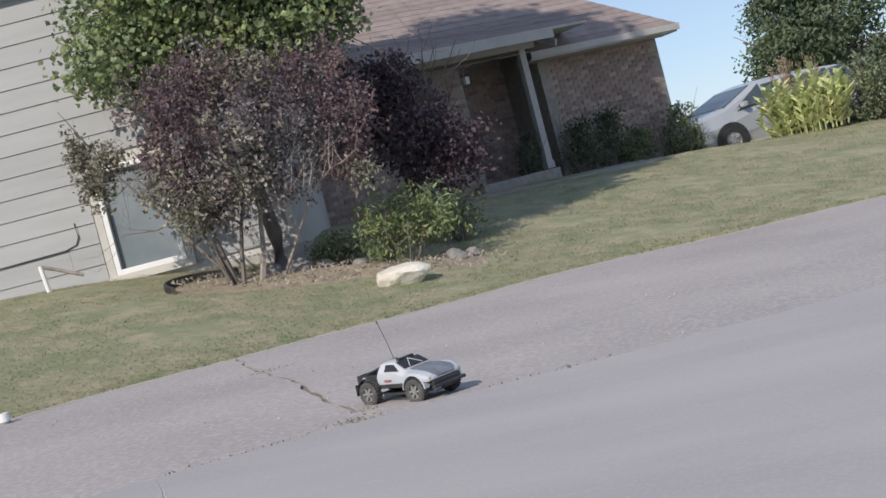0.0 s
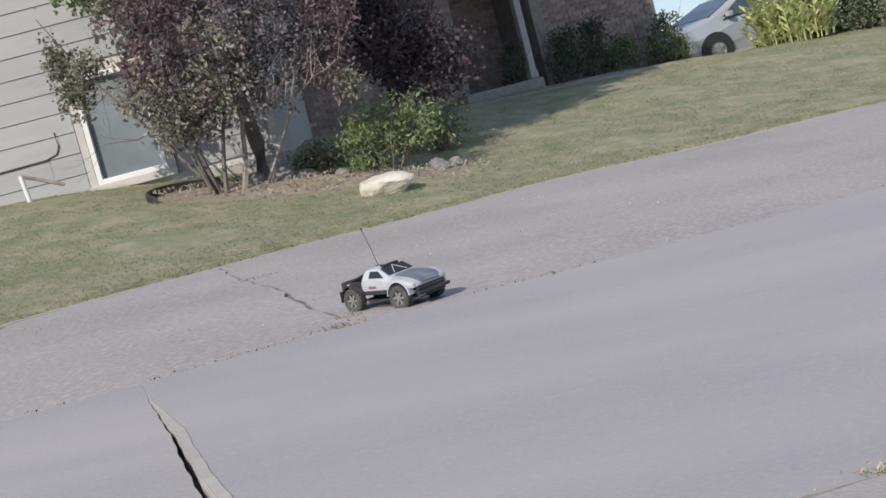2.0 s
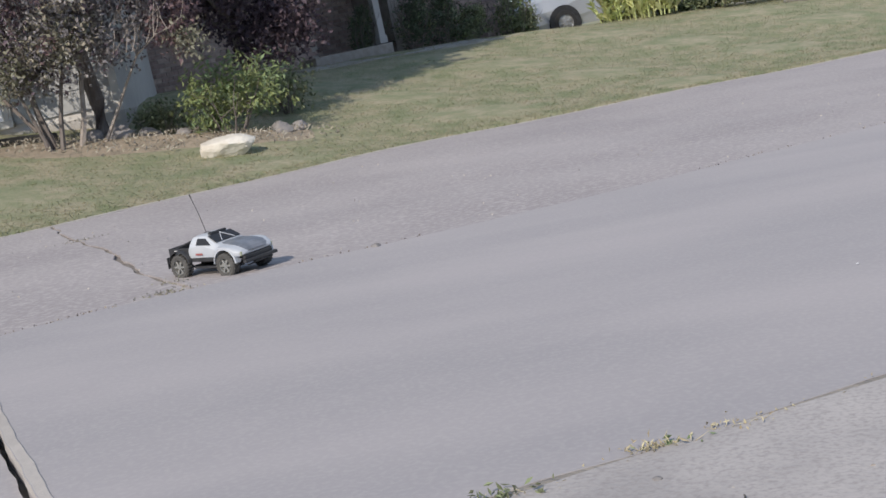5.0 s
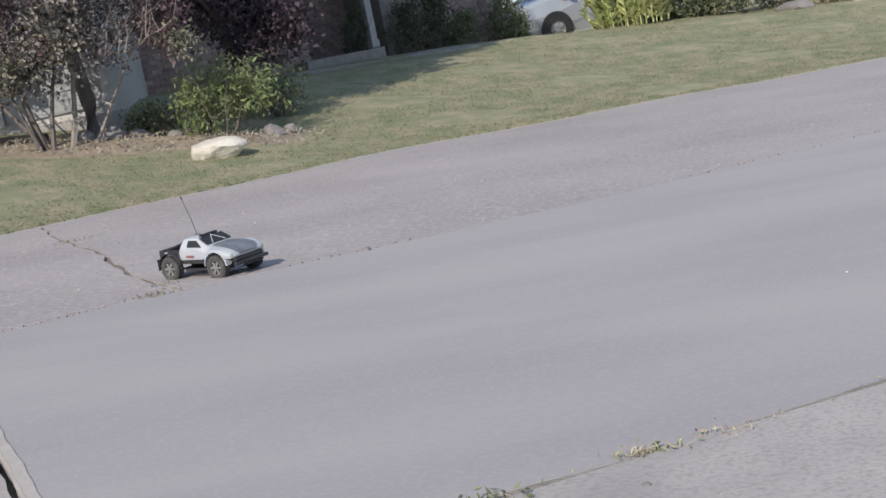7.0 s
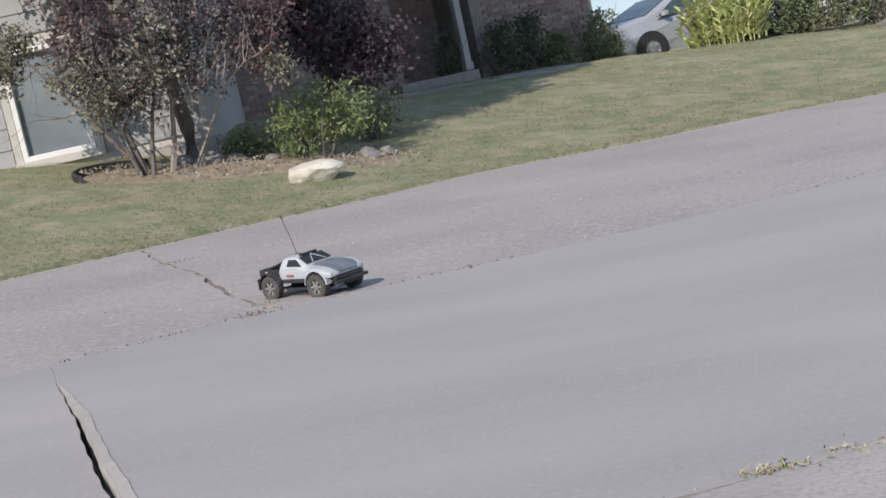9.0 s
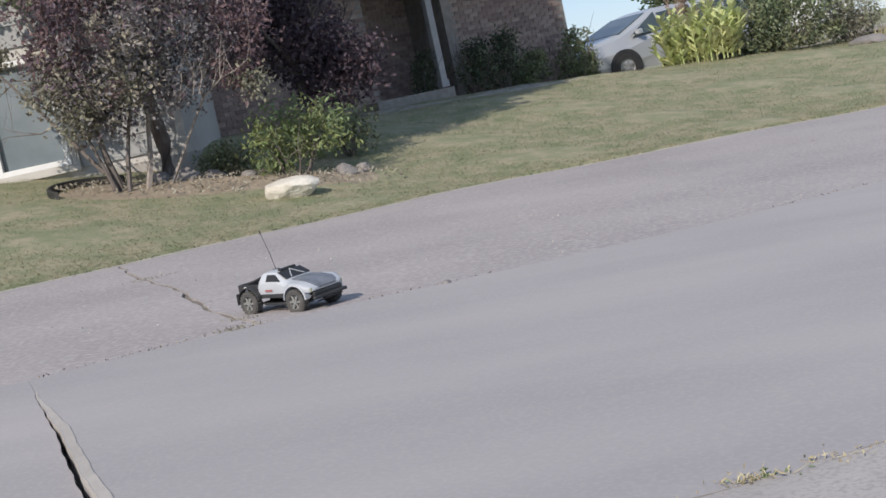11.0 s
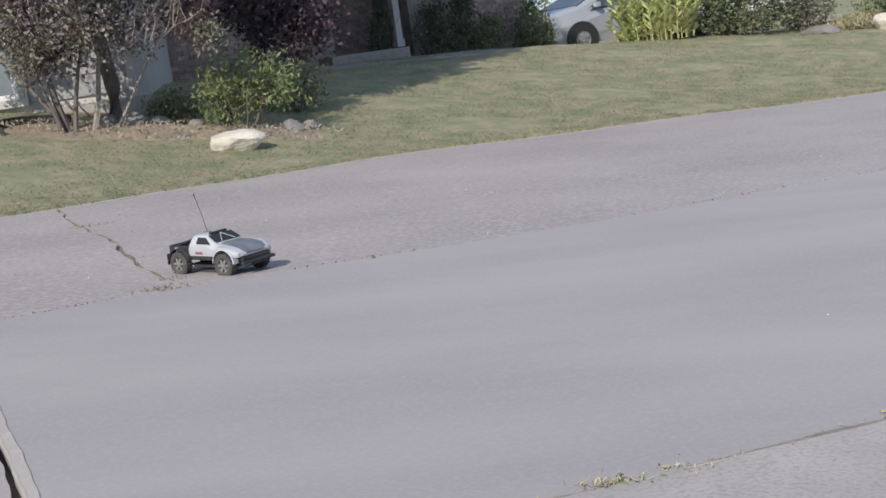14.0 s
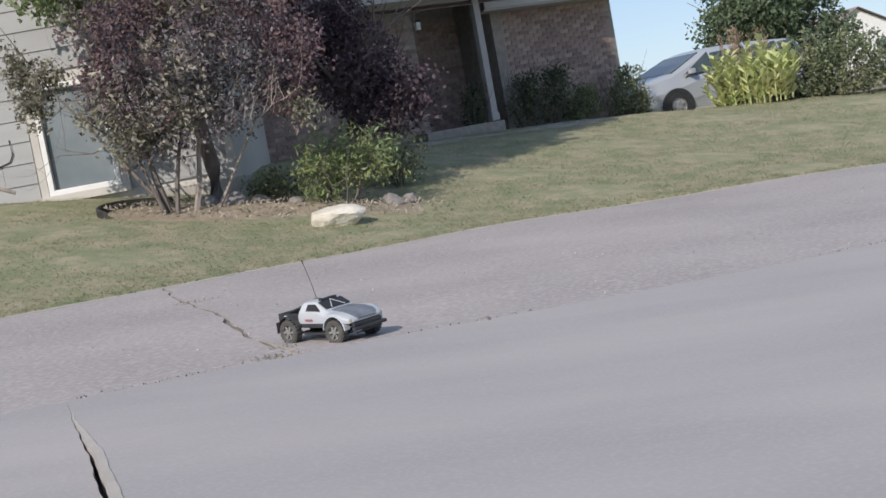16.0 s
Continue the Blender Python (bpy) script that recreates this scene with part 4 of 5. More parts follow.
# ---------- planting bed ----------
bm = bmesh.new()
rings = []
for r in (0.02, 0.35, 0.7, 1.0):
    ring = []
    for k in range(40):
        a = 2 * math.pi * k / 40
        x, y = -1.2 + 2.05 * r * math.cos(a), 16.75 + 0.82 * r * math.sin(a) + 0.1 * r * math.sin(3 * a)
        ring.append((x, y, ground(x, y) - 0.012 + 0.11 * (1 - r)))
    rings.append(ring)
loft(bm, rings, cap=False)
tagged(finish("planting_bed", bm, M_MULCH, smooth=True), "dry brown mulch bed under the shrubs", "soil", kind="structure")
bm = bmesh.new()
pts = []
for k in range(24):
    a = math.pi * (0.72 + 0.40 * k / 23)
    x, y = -1.2 + 2.1 * math.cos(a), 16.75 + 0.85 * math.sin(a) + 0.1 * math.sin(3 * a)
    pts.append((x, y, ground(x, y)))
loft(bm, [[(x - 0.02, y, z - 0.03), (x - 0.02, y, z + 0.08), (x, y, z + 0.09), (x + 0.02, y, z + 0.08), (x + 0.02, y, z - 0.03)] for x, y, z in pts])
tagged(finish("bed_edging", bm, M_EDGING), "black plastic edging curving round the mulch bed", "garden edging")
rng = np.random.default_rng(90)
pts = []
for _ in range(800):
    a, r = rng.uniform(0, 6.28), math.sqrt(rng.uniform(0, 1))
    x, y = -1.2 + 2.1 * r * math.cos(a), 16.75 + 0.82 * r * math.sin(a)
    pts.append((x, y, ground(x, y) + 0.06 + 0.05 * (1 - r)))
v, f = leaf_mesh(rng, np.array(pts), 0.06, 0.4, 0.0)
tagged(soup("leaf_litter", v, f, M_LF_PALE), "dry fallen leaves over the mulch bed", "leaf litter", kind="stuff")

# ---------- lawn grass ----------
rng = np.random.default_rng(91)
N = 200000
px_ = rng.uniform(-9, 17, N)
ps_ = rng.uniform(0, 1, N) ** 1.3 * 13.0 + 0.02
keep = []
for x, s in zip(px_, ps_):
    y = edge(x) + s
    if y < SY - 0.05 or x > 0.2:
        if ((x + 1.2) / 2.05) ** 2 + ((y - 16.75) / 0.82) ** 2 > 1.0 and y < 28.5:
            keep.append((x, y, ground(x, y) + 0.01))
gp = np.array(keep)
n = len(gp)
an = rng.uniform(0, 6.28, n)
hh = rng.uniform(0.008, 0.024, n)
wd = rng.uniform(0.003, 0.007, n)
lean = rng.normal(size=(n, 2)) * 0.034
dx, dy = np.cos(an) * wd, np.sin(an) * wd
b0 = gp + np.stack([dx, dy, 0 * dx], 1)
b1 = gp - np.stack([dx, dy, 0 * dx], 1)
tp = gp + np.stack([lean[:, 0], lean[:, 1], hh], 1)
v = np.stack([b0, b1, tp], 1).reshape(-1, 3)
tagged(soup("lawn_grass", v, np.arange(3 * n).reshape(n, 3), M_BLADE), "short patchy green and straw lawn grass", "grass", kind="stuff")
# longer tufts along the street's edge
rng = np.random.default_rng(92)
tx = rng.uniform(-8, 14, 5000)
gp = np.array([(x, edge(x) + abs(d), fall(x)) for x, d in zip(tx, rng.normal(size=5000) * 0.06)])
n = len(gp)
an = rng.uniform(0, 6.28, n)
dx, dy = np.cos(an) * 0.008, np.sin(an) * 0.008
b0, b1 = gp + np.stack([dx, dy, 0 * dx], 1), gp - np.stack([dx, dy, 0 * dx], 1)
tp = gp + np.stack([rng.normal(size=n) * 0.03, rng.normal(size=n) * 0.03, rng.uniform(0.015, 0.045, n)], 1)
tagged(soup("edge_grass", np.stack([b0, b1, tp], 1).reshape(-1, 3), np.arange(3 * n).reshape(n, 3), M_BLADE), "longer ragged grass along the street edge", "grass", kind="stuff")


# ---------- weeds and litter in the slab joints ----------
def weed(at, seed, r, hgt, n, material, label, size=0.05, aspect=0.35):
    r, hgt, size = r * 0.75, hgt * 0.6, size * 0.55
    rng = np.random.default_rng(seed)
    t = thing("joint_weed", at, label, "weed", group="weeds in the slab joints")
    pts = rng.normal(size=(n, 3)) * np.array((r, r * 0.45, hgt * 0.5))
    pts[:, 2] = np.abs(pts[:, 2]) + 0.006
    foliage(rng, "leaves", t, pts, size, material, aspect, up=0.2)
    v, f = [], []
    for k in range(14):
        x, a = rng.normal() * r, rng.uniform(0, 6.28)
        L = rng.uniform(0.03, 0.07)
        q = len(v)
        v += [(x - 0.003, 0, 0.003), (x + 0.003, 0, 0.003), (x + L * math.cos(a), L * 0.6 * math.sin(a), rng.uniform(0.01, hgt))]
        f.append((q, q + 1, q + 2))
    soup("blade", v, f, M_STRAW, t)["kind"] = "stuff"


def on_near(x):
    return (x, mid_near(x) - 0.01, fall(x) + 0.0)


weed(on_near(0.36), 1, 0.06, 0.05, 70, M_LF_MID, "small green weed with dry stalks", 0.04)
weed(on_near(0.74), 2, 0.05, 0.05, 60, M_STRAW, "straw-coloured dry weed tuft", 0.04, 0.25)
weed(on_near(0.79), 3, 0.04, 0.03, 16, M_LF_GREEN, "small green weed with dry stalks", 0.04)
weed(on_near(0.93), 4, 0.05, 0.025, 24, M_STRAW, "straw-coloured dry weed tuft", 0.03)
weed((0.53, 2.83, fall(0.53) + 0.006), 9, 0.05, 0.024, 26, M_STRAW, "flat straw litter in a driveway crack", 0.025)
weed(on_near(1.7), 5, 0.07, 0.03, 26, M_STRAW, "straw-coloured dry weed tuft", 0.035)
weed((-0.66, 7.45, fall(-0.66) - 0.01), 6, 0.09, 0.035, 70, M_LF_OLIVE, "olive weed growing in the slab crack", 0.04)
weed((-0.60, 7.05, fall(-0.6) + 0.01), 7, 0.12, 0.03, 50, M_LF_OLIVE, "olive weed growing in the slab crack", 0.04)
weed((-1.55, 10.7, fall(-1.55)), 8, 0.12, 0.03, 40, M_LF_OLIVE, "olive weed growing in the slab crack", 0.04)
# dry bits along the joints
rng = np.random.default_rng(93)
pts = [(x, mid_near(x) - 0.02 + rng.normal() * 0.03, fall(x) + 0.012) for x in rng.uniform(-0.4, 3.0, 110)]
pts += [(x, mid_far(x) + 0.02 + abs(rng.normal()) * 0.03, fall(x) + 0.012) for x in rng.uniform(-3.0, 6.0, 420)]
v, f = leaf_mesh(rng, np.array(pts), 0.013, 0.5, 0.0)
tagged(soup("joint_litter", v, f, M_STRAW), "dry crumbs and straw along the slab joints", "litter", kind="stuff")
# dark flecks added in place of the shadow line at the far joint
rng = np.random.default_rng(97)
pts = []
for x in np.concatenate([rng.uniform(-3.2, 6.5, 900), rng.uniform(-3.2, -0.3, 350)]):
    if 0.5 + 0.5 * math.sin(2.3 * x + 1.5 * math.sin(0.9 * x)) + 0.35 * math.sin(5 * x) + 0.2 * math.sin(13 * x) > 0.75:
        y = mid_far(x) - 0.006 + rag(x, 1.0) + 0.012 + abs(rng.normal()) * 0.012
        pts.append((x, y, fall(x) + wob(x, y) + rng.uniform(0.02, 0.056)))
v, f = leaf_mesh(rng, np.array(pts), 0.012, 0.8, 0.0)
tagged(soup("joint_crumbs", v, f, M_SOIL_SHADE), "dark flecks standing in for the shadow line along the raised slab", "soil", kind="stuff")
# loose stones on the street
rng = np.random.default_rng(94)
pts = np.array([(x, y, fall(x) + 0.01) for x, y in zip(rng.uniform(-4, 7, 500), rng.uniform(1.8, 15, 500)) if y < edge(x) - 0.2 and not mid_near(x) < y < mid_far(x)])
v, f = leaf_mesh(rng, pts, 0.014, 0.9, 0.0)
tagged(soup("loose_grit", v, f, M_ROAD_EDGE), "pale loose grit on the street", "grit", kind="stuff")
for k, (x, y, s) in enumerate(((0.44, 7.17, 0.03), (2.1, 8.15, 0.025), (3.0, 8.55, 0.025), (0.69, 3.0, 0.012))):
    rock("pebble", (x, y, fall(x) + (0.05 if k == 0 else 0.012)), (s, s * 0.7, s * 0.6), 130 + k, M_ROCK_D, "dark pebble lying at the slab joint")


for x, y in ((1.95, 4.81),):
    rock("white_fleck", (x, y, fall(x) + wob(x, y) + 0.016), (0.006, 0.005, 0.003), 140, M_DECAL_W, "tiny white chip lying on the grey slab")


def crack(name, pts, w):
    bm = bmesh.new()
    loft(bm, [[(x - w * (0.4 + 0.6 * math.sin(9 * i) ** 2), y, fall(x) + wob(x, y) + 0.0085), (x + w * (0.4 + 0.6 * math.cos(7 * i) ** 2), y + w, fall(x) + wob(x, y) + 0.0085), (x, y, fall(x) - 0.02)] for i, (x, y) in enumerate(pts)])
    tagged(finish(name, bm, M_SOIL), "dark crack in the driveway concrete", "crack", kind="structure")


def wiggle(a, b, n, k, seed):
    r = np.random.default_rng(seed)
    return [(a[0] + (b[0] - a[0]) * i / n + r.normal() * k, a[1] + (b[1] - a[1]) * i / n + r.normal() * k * 0.5) for i in range(n + 1)]


for k, (a, b, w) in enumerate((((0.808, 2.80), (0.797, 2.745), 0.0022), ((0.785, 2.675), (0.778, 2.615), 0.002), ((0.626, 2.70), (0.62, 2.655), 0.0018), ((0.37, 3.0), (0.43, 2.92), 0.0008), ((0.48, 2.87), (0.55, 2.815), 0.0007))):
    crack("trim_crack_%d" % k, wiggle(a, b, 5, 0.003, k), w)

# ---------- yard pipe and stub ----------
px0, py0 = -4.95, 17.75
t = thing("yard_pipe", (px0, py0, ground(px0, py0)), "white plastic pipe standing beside the siding", "pipe")
bm = bmesh.new()
tube(bm, [(0, 0, -0.05), (-0.03, 0, 0.3), (-0.035, 0, 0.36)], 0.03, 10)
part("riser", bm, M_WHITE, t)
bm = bmesh.new()
tube(bm, [(-0.035, 0, 0.35), (0.12, 0.06, 0.28), (0.45, 0.1, 0.12)], 0.025, 10)
part("arm", bm, M_BARK_L, t, "brown slanting tube from the pipe's top")
t = thing("drain_stub", (-3.55, 10.75, fall(-3.55)), "small pale pipe stub at the street edge", "pipe")
bm = bmesh.new()
lathe(bm, [(0.0, 0.045), (0.08, 0.045), (0.08, 0.034), (0.02, 0.034)], "Z", 14)
part("pipe_end", bm, M_WHITE, t)
bm = bmesh.new()
lathe(bm, [(-0.02, 0.05), (0.015, 0.05)], "Z", 14)
part("collar", bm, M_ROCK_D, t)


# ---------- vehicles ----------
def section(x, z0, z1, w0, w1, r=0.25):
    """A closed body section across the vehicle: rocker, belt and roof edge."""
    zm = z0 + (z1 - z0) * 0.55
    half = [(w0 * 0.93, z0), (w0, z0 + (zm - z0) * 0.4), (w0, zm), (w1 + (w0 - w1) * 0.25, z1 - (z1 - zm) * 0.22), (w1 * 0.9, z1 - (z1 - zm) * 0.03), (w1 * 0.5, z1)]
    return [(x, y, z) for y, z in half] + [(x, -y, z) for y, z in half[::-1]]


def wheel_parts(parent, name, at, r, w, rim_mat, label="", spokes=5, knobby=False):
    bm = bmesh.new()
    lathe(bm, [(-w / 2, r * 0.62), (-w / 2, r * 0.9), (-w * 0.36, r), (w * 0.36, r), (w / 2, r * 0.9), (w / 2, r * 0.62), (-w / 2, r * 0.62)], "Y", 28, False)
    if knobby:
        for k in range(22):
            a = 2 * math.pi * k / 22
            for o in (-0.3, 0.0, 0.3):
                box(bm, (r * 1.005 * math.cos(a), o * w, r * 1.005 * math.sin(a)), (r * 0.1, w * 0.22, r * 0.14), 0, Matrix.Rotation(-a, 4, "Y"))
    ty = part(name, bm, M_TYRE_D if knobby else M_TYRE, parent, label)
    ty.location = at
    bm = bmesh.new()
    lathe(bm, [(-w * 0.46, r * 0.6), (-w * 0.46, r * 0.66), (w * 0.46, r * 0.66), (w * 0.46, r * 0.6), (-w * 0.46, r * 0.6)], "Y", 28, False)
    for s in (-1, 1):
        lathe(bm, [(s * w * 0.3, r * 0.02), (s * w * 0.40, r * 0.02), (s * w * 0.42, r * 0.18), (s * w * 0.3, r * 0.2)], "Y", 14)
        for k in range(spokes):
            a = 2 * math.pi * k / spokes
            box(bm, (r * 0.36 * math.cos(a), s * w * 0.34, r * 0.36 * math.sin(a)), (r * 0.56, w * 0.08, r * 0.15), 0, Matrix.Rotation(-a, 4, "Y"))
    lathe(bm, [(-w * 0.1, r * 0.6), (w * 0.1, r * 0.6)], "Y", 20)
    part("rim", bm, rim_mat, ty)
    return ty


def van(at, turn):
    t = thing("minivan", at, "silver minivan parked on the drive behind the lawn", "car", turn)
    bm = bmesh.new()
    S = [(2.42, 0.38, 0.72, 0.72, 0.6), (2.36, 0.26, 0.86, 0.84, 0.74), (2.15, 0.22, 1.0, 0.92, 0.80), (1.8, 0.22, 1.08, 0.96, 0.82), (1.5, 0.22, 1.14, 0.97, 0.82), (0.5, 0.22, 1.59, 0.97, 0.70),
         (0.25, 0.22, 1.65, 0.97, 0.72), (-0.8, 0.22, 1.66, 0.97, 0.74), (-2.0, 0.24, 1.58, 0.96, 0.72), (-2.3, 0.3, 1.50, 0.93, 0.68), (-2.45, 0.42, 1.1, 0.86, 0.7)]
    loft(bm, [section(*s) for s in S])
    body = part("body", bm, M_VAN, t, smooth=False)
    for sx in (1.52, -1.35):
        for sy in (-1, 1):
            wheel_parts(t, "wheel", (sx, sy * 0.9, 0.33), 0.33, 0.2, M_RIM, spokes=7)
            bm = bmesh.new()
            lathe(bm, [(-0.02, 0.3), (-0.02, 0.43), (0.02, 0.43), (0.02, 0.3), (-0.02, 0.3)], "Y", 24, False)
            o = part("wheel_arch", bm, M_BLACKP, body)
            o.location = (sx, sy * 0.972, 0.34)
    for sy in (-1, 1):
        y0, y1 = sy * 0.955, sy * 0.79
        for a, b, c, d in ((1.25, 0.48, 0.40, 0.42), (0.34, 0.34, -0.62, -0.62), (-0.7, -0.7, -1.55, -1.55), (-1.63, -1.63, -2.25, -2.1)):
            bm = bmesh.new()
            q = [(a, y0 + 0.014 * sy, 1.06), (b, y1 + 0.012 * sy, 1.50), (d, y1 + 0.012 * sy, 1.54), (c, y0 + 0.014 * sy, 1.06)]
            loft(bm, [q, [(x, y - 0.02 * sy, z) for x, y, z in q]])
            part("side_window", bm, M_CARGLASS, body, "tinted side window")
        part("mirror", boxed((1.08, sy * 1.04, 1.12), (0.12, 0.16, 0.13), 0.03), M_VAN, body)
        part("headlamp", boxed((2.2, sy * 0.72, 0.80), (0.26, 0.3, 0.14), 0.04), M_LAMP, body)
        part("door_handle", boxed((0.2, sy * 0.985, 0.95), (0.18, 0.03, 0.03), 0.008), M_VAN, body)
    bm = bmesh.new()
    q = [(1.44, 0.76, 1.16), (1.44, -0.76, 1.16), (0.54, -0.64, 1.56), (0.54, 0.64, 1.56)]
    loft(bm, [[(x + 0.008, y, z + 0.012) for x, y, z in q], [(x, y, z - 0.02) for x, y, z in q]])
    part("windscreen", bm, M_CARGLASS, body, "tinted windscreen")
    part("bumper", boxed((2.38, 0, 0.42), (0.16, 1.6, 0.22), 0.05), M_VAN, t)
    part("grille", boxed((2.43, 0, 0.64), (0.06, 0.8, 0.12), 0.01), M_BLACKP, t)
    part("lower_intake", boxed((2.45, 0, 0.33), (0.05, 1.2, 0.1), 0.01), M_BLACKP, t)
    return t


van_dir = 180 + 25
van((7.55, 30.6, 0.55), van_dir).scale = (0.98, 0.93, 0.87)
# the drive under the van
bm = boxed((8.6, 31.4, 0.49), (9.0, 5.0, 0.12), 0.01, Matrix.Rotation(radians(28), 4, "Z"))
tagged(finish("pavement_drive", bm, M_CONC), "pale concrete parking drive beside the brick house", "pavement", kind="structure")


def rc_truck(at, turn, tilt):
    t = thing("toy_truck", at, "silver radio-controlled short-course truck standing on the street", "toy truck", turn)
    t.matrix_world = t.matrix_world @ Matrix.Rotation(radians(tilt), 4, "X")
    part("chassis_plate", boxed((0, 0, 0.045), (0.33, 0.12, 0.006), 0.002), M_BLACKP, t)
    part("nerf_bar", boxed((0.01, 0.105, 0.05), (0.2, 0.02, 0.012), 0.004), M_BLACKP, t)
    part("nerf_bar", boxed((0.01, -0.105, 0.05), (0.2, 0.02, 0.012), 0.004), M_BLACKP, t)
    for sx, nm in ((0.168, "front"), (-0.168, "rear")):
        for sy in (-1, 1):
            wheel_parts(t, "wheel", (sx, sy * 0.130, 0.063), 0.063, 0.05, M_GOLD, spokes=6, knobby=True)
            bm = bmesh.new()
            tube(bm, [(sx, sy * 0.05, 0.05), (sx, sy * 0.105, 0.054)], 0.006, 8)
            part("drive_axle", bm, M_DECAL_R, t, "red drive shaft cover")
            bm = bmesh.new()
            tube(bm, [(sx - 0.03, sy * 0.04, 0.045), (sx, sy * 0.1, 0.042), (sx + 0.03, sy * 0.04, 0.045)], 0.004, 6)
            part("suspension_arm", bm, M_BLACKP, t)
            bm = bmesh.new()
            tube(bm, [(sx - 0.02, sy * 0.075, 0.05), (sx - 0.025, sy * 0.045, 0.105)], 0.008, 8)
            part("shock", bm, M_STEEL, t)
    # shell, nose to tail
    bm = bmesh.new()

    def sec(x, z0, z1, w0, w1):
        h = [(w0, z0), (w0, z0 + (z1 - z0) * 0.55), (w0 * 0.6 + w1 * 0.4, z0 + (z1 - z0) * 0.8), (w1, z1 - 0.003), (w1 * 0.7, z1)]
        return [(x, y, z) for y, z in h] + [(x, -y, z) for y, z in h[::-1]]
    S = [(0.274, 0.086, 0.100, 0.100, 0.084), (0.262, 0.080, 0.114, 0.130, 0.108), (0.235, 0.084, 0.128, 0.144, 0.114), (0.205, 0.100, 0.135, 0.149, 0.112), (0.168, 0.108, 0.139, 0.149, 0.108), (0.13, 0.100, 0.142, 0.146, 0.104),
         (0.105, 0.084, 0.145, 0.128, 0.100), (0.08, 0.078, 0.150, 0.120, 0.098), (0.012, 0.076, 0.188, 0.119, 0.088), (-0.008, 0.076, 0.192, 0.119, 0.089), (-0.078, 0.076, 0.190, 0.119, 0.088), (-0.094, 0.078, 0.184, 0.119, 0.086), (-0.108, 0.080, 0.150, 0.121, 0.1)]
    loft(bm, [sec(x, z0 + (0.03 if 0.12 < x < 0.21 else 0.012), z1 + 0.012, a, b) for x, z0, z1, a, b in S])
    bmesh.ops.recalc_face_normals(bm, faces=bm.faces)
    bmesh.ops.bevel(bm, geom=[e for e in bm.edges if len(e.link_faces) == 2 and e.calc_face_angle() > 0.2], offset=0.0045, segments=2, affect="EDGES", profile=0.6, clamp_overlap=True)
    shell = part("cab_shell", bm, M_SHELL, t, "silver polycarbonate cab and bonnet", smooth=True)
    part("light_bar", boxed((0.008, 0, 0.2065), (0.022, 0.12, 0.013), 0.003), M_BLACKP, shell, "black roof light bar")
    shell.location.z = 0.012
    for sy in (-1, 1):
        bm = bmesh.new()
        ring = []
        for k in range(13):
            a = math.pi * k / 12
            ring.append([(0.168 + r * math.cos(a), sy * y, 0.062 + r * math.sin(a)) for r, y in ((0.072, 0.11), (0.072, 0.150), (0.079, 0.148), (0.079, 0.11))])
        loft(bm, ring)
        part("front_arch", bm, M_SHELL, shell, "flared silver wheel arch")
        bm = bmesh.new()
        ring = []
        for k in range(13):
            a = math.pi * (0.05 + 0.9 * k / 12)
            ring.append([(-0.168 + r * math.cos(a), sy * y, 0.072 + r * math.sin(a)) for r, y in ((0.072, 0.095), (0.072, 0.149), (0.078, 0.149), (0.078, 0.095))])
        loft(bm, ring)
        part("rear_arch", bm, M_BLACKP, t, "black rear mudguard")
        bm = bmesh.new()
        q = [(0.052, sy * 0.121, 0.160), (0.012, sy * 0.106, 0.191), (-0.04, sy * 0.106, 0.192), (-0.046, sy * 0.121, 0.160)]
        loft(bm, [q, [(x, y - sy * 0.006, z) for x, y, z in q]])
        part("side_window", bm, M_DECAL_K, shell, "dark side window")
        part("decal", boxed((-0.03, sy * 0.1255, 0.112), (0.05, 0.002, 0.010)), M_DECAL_R, shell, "faded red sponsor stripe")
        part("side_skirt", boxed((-0.005, sy * 0.118, 0.082), (0.17, 0.012, 0.022), 0.004), M_BLACKP, shell, "black side skirt")
        part("headlamp", boxed((0.258, sy * 0.1, 0.104), (0.02, 0.05, 0.022), 0.004), M_YELLOW, shell, "yellow film headlamp")
        part("mud_flap", boxed((-0.255, sy * 0.12, 0.085), (0.006, 0.05, 0.06), 0.002), M_BLACKP, t)
        part("bed_side", boxed((-0.185, sy * 0.108, 0.132), (0.15, 0.012, 0.05), 0.004), M_BLACKP, t, "black bed side panel")
        part("decal", boxed((-0.19, sy * 0.1155, 0.135), (0.055, 0.002, 0.024)), M_DECAL_W, t, "white bed side sticker")
    bm = bmesh.new()
    q = [(0.078, 0.094, 0.1655), (0.078, -0.094, 0.1655), (0.02, -0.086, 0.1985), (0.02, 0.086, 0.1985)]
    loft(bm, [[(x + 0.003, y, z + 0.003) for x, y, z in q], q])
    ws = part("windscreen", bm, M_DECAL_K, shell, "dark windscreen with pillar bars")
    bm = bmesh.new()
    tube(bm, [(0.082, -0.05, 0.168), (0.025, 0.0, 0.203)], 0.0025, 5)
    tube(bm, [(0.082, 0.05, 0.168), (0.025, 0.0, 0.203)], 0.0025, 5)
    part("pillar_bar", bm, M_SHELL, ws)
    part("bed_floor", boxed((-0.185, 0, 0.118), (0.16, 0.2, 0.012), 0.003), M_BLACKP, t, "black louvred truck bed")
    for k in range(5):
        part("bed_rib", boxed((-0.125 - 0.03 * k, 0, 0.127), (0.008, 0.16, 0.008), 0.001), M_BLACKP, t)
    part("tailgate", boxed((-0.262, 0, 0.132), (0.012, 0.22, 0.05), 0.003), M_BLACKP, t)
    part("roll_bar", boxed((-0.128, 0, 0.165), (0.012, 0.17, 0.012), 0.003), M_BLACKP, t)
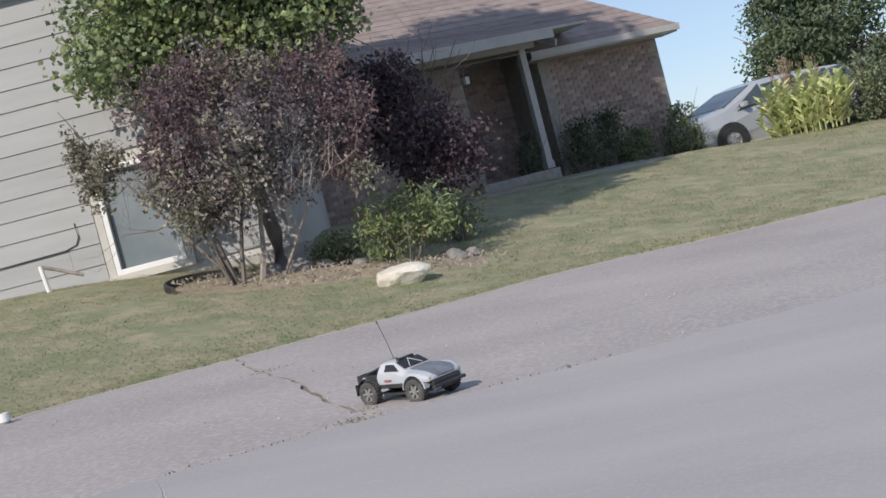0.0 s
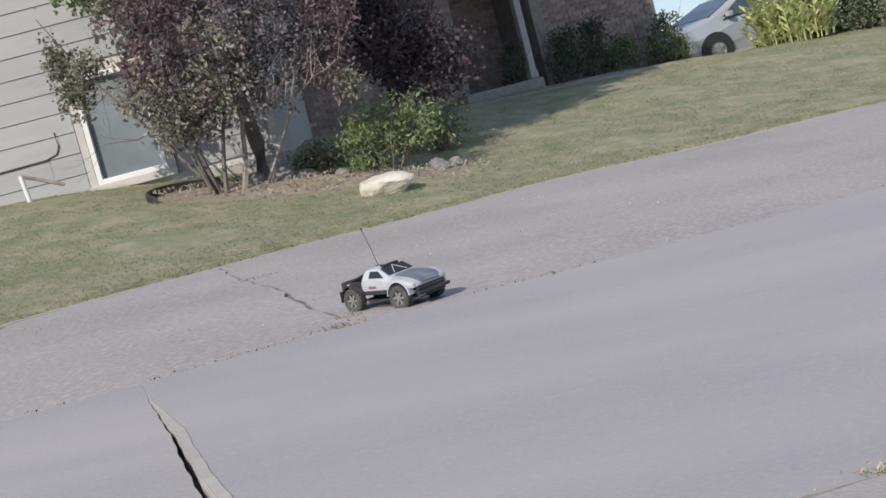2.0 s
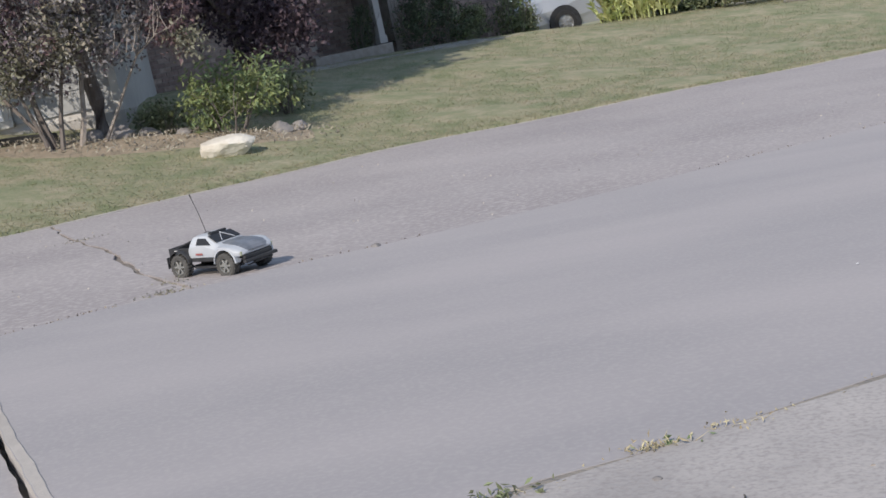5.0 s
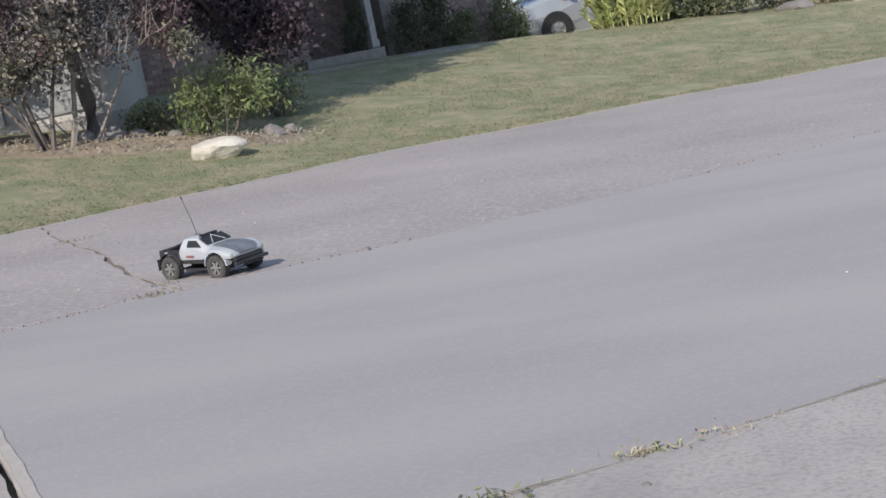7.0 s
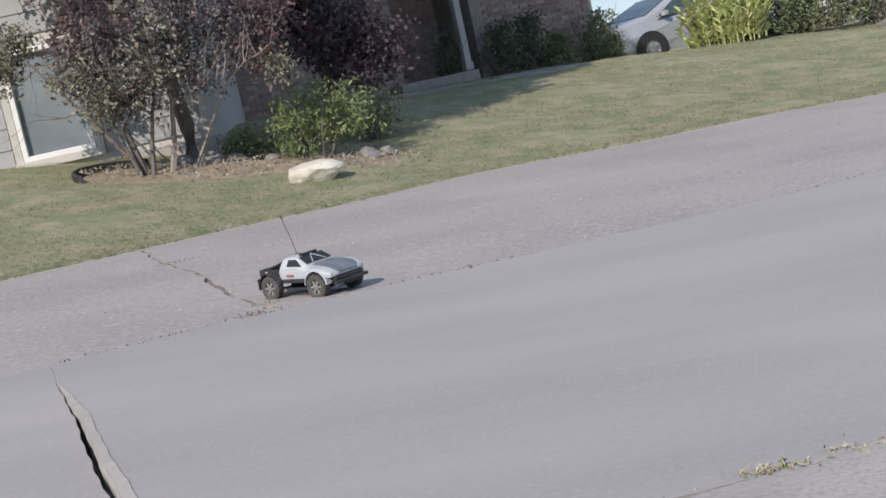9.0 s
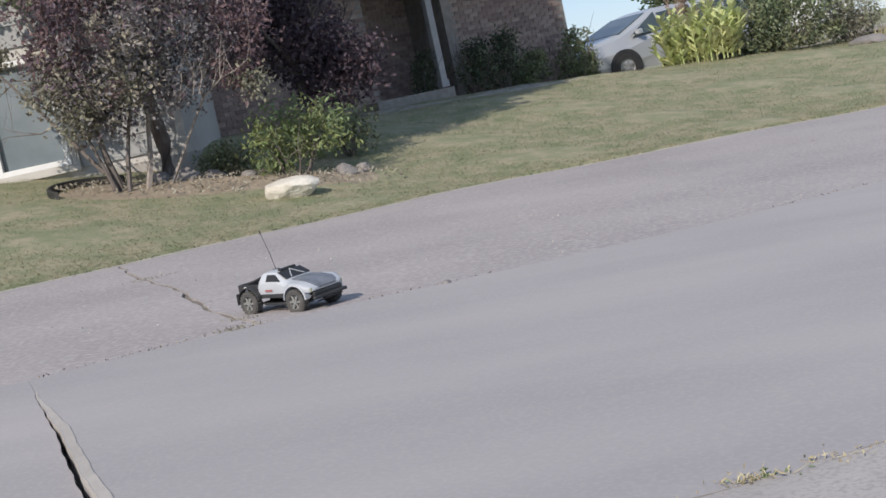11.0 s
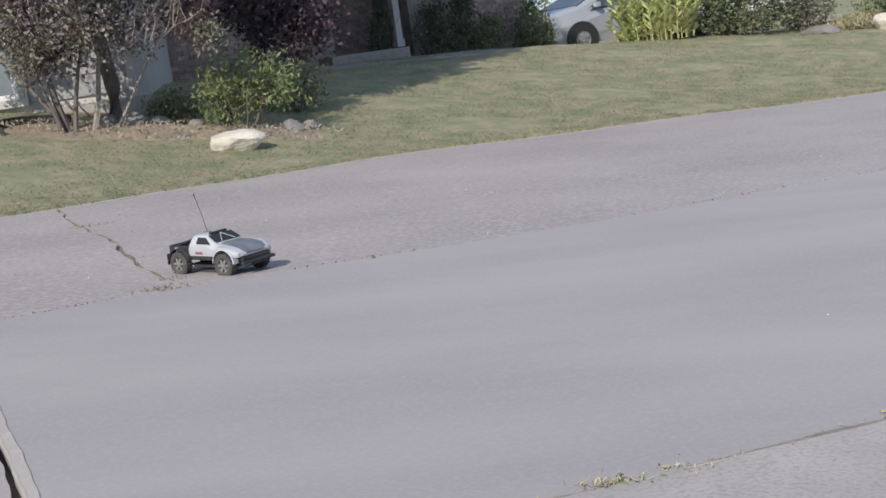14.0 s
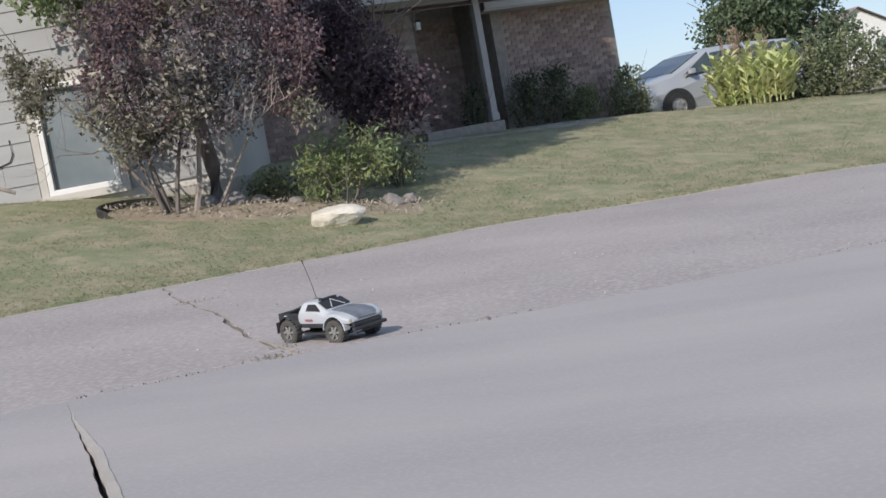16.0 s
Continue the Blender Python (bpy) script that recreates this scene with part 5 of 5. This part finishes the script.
    for sy in (-1, 1):
        bm = bmesh.new()
        tube(bm, [(-0.105, sy * 0.08, 0.19), (-0.23, sy * 0.1, 0.15)], 0.006, 6)
        part("roll_bar_stay", bm, M_BLACKP, t)
    part("front_bumper", boxed((0.284, 0, 0.074), (0.024, 0.25, 0.018), 0.006), M_BLACKP, t, "wide black front bumper")
    part("grille", boxed((0.262, 0, 0.092), (0.03, 0.215, 0.026), 0.008), M_BLACKP, t, "black grille and lower fascia")
    part("skid_plate", boxed((0.26, 0, 0.05), (0.07, 0.1, 0.005), 0.002, Matrix.Rotation(radians(-18), 4, "Y")), M_BLACKP, t)
    bm = bmesh.new()
    for z in (0.055, 0.1):
        tube(bm, [(-0.25, -0.11, z), (-0.285, -0.1, z), (-0.285, 0.1, z), (-0.25, 0.11, z)], 0.005, 6)
    for y in (-0.1, -0.035, 0.035, 0.1):
        tube(bm, [(-0.285, y, 0.055), (-0.285, y, 0.1)], 0.004, 6)
    part("rear_bumper", bm, M_BLACKP, t, "black tubular rear bumper")
    bm = bmesh.new()
    tube(bm, [(-0.1, 0.03, 0.20), (-0.13, 0.032, 0.30), (-0.17, 0.03, 0.41)], [0.002, 0.002, 0.0018], 6)
    tube(bm, [(-0.168, 0.03, 0.405), (-0.174, 0.03, 0.422)], 0.004, 6)
    part("aerial", bm, M_BLACKP, t, "thin black aerial with a tip cap")
    bm = bmesh.new()
    loft(bm, [[(x, w, z - 0.006), (x, w, z + 0.001), (x, w * 0.6, z + 0.0045), (x, -w * 0.6, z + 0.0045), (x, -w, z + 0.001), (x, -w, z - 0.006)]
              for x, z, w in ((0.274, 0.110, 0.070), (0.263, 0.124, 0.086), (0.235, 0.140, 0.094), (0.20, 0.148, 0.092), (0.168, 0.153, 0.09), (0.13, 0.155, 0.084), (0.104, 0.158, 0.078))])
    part("bonnet_panel", bm, M_BONNET, shell, "smoke-grey painted bonnet centre")
    cu = bpy.data.curves.new("number", "FONT")
    cu.body, cu.size, cu.extrude, cu.align_x, cu.align_y = "7", 0.09, 0.0008, "CENTER", "CENTER"
    tmp = bpy.data.objects.new("number", cu)
    scene.collection.objects.link(tmp)
    bpy.context.view_layer.update()
    me = bpy.data.meshes.new_from_object(tmp.evaluated_get(bpy.context.evaluated_depsgraph_get()))
    bpy.data.objects.remove(tmp)
    me.materials.append(M_DECAL_K)
    no = new("roof_number", me)
    no.parent = shell
    no.location, no.rotation_euler = (-0.045, 0, 0.2048), (0, 0, radians(90))
    return t


tx, ty = -0.36, 7.6
rc_truck((tx, ty, fall(tx) + wob(tx, ty) - 0.001), -42.0, 0.0).rotation_euler.rotate_axis("Y", radians(3.1))
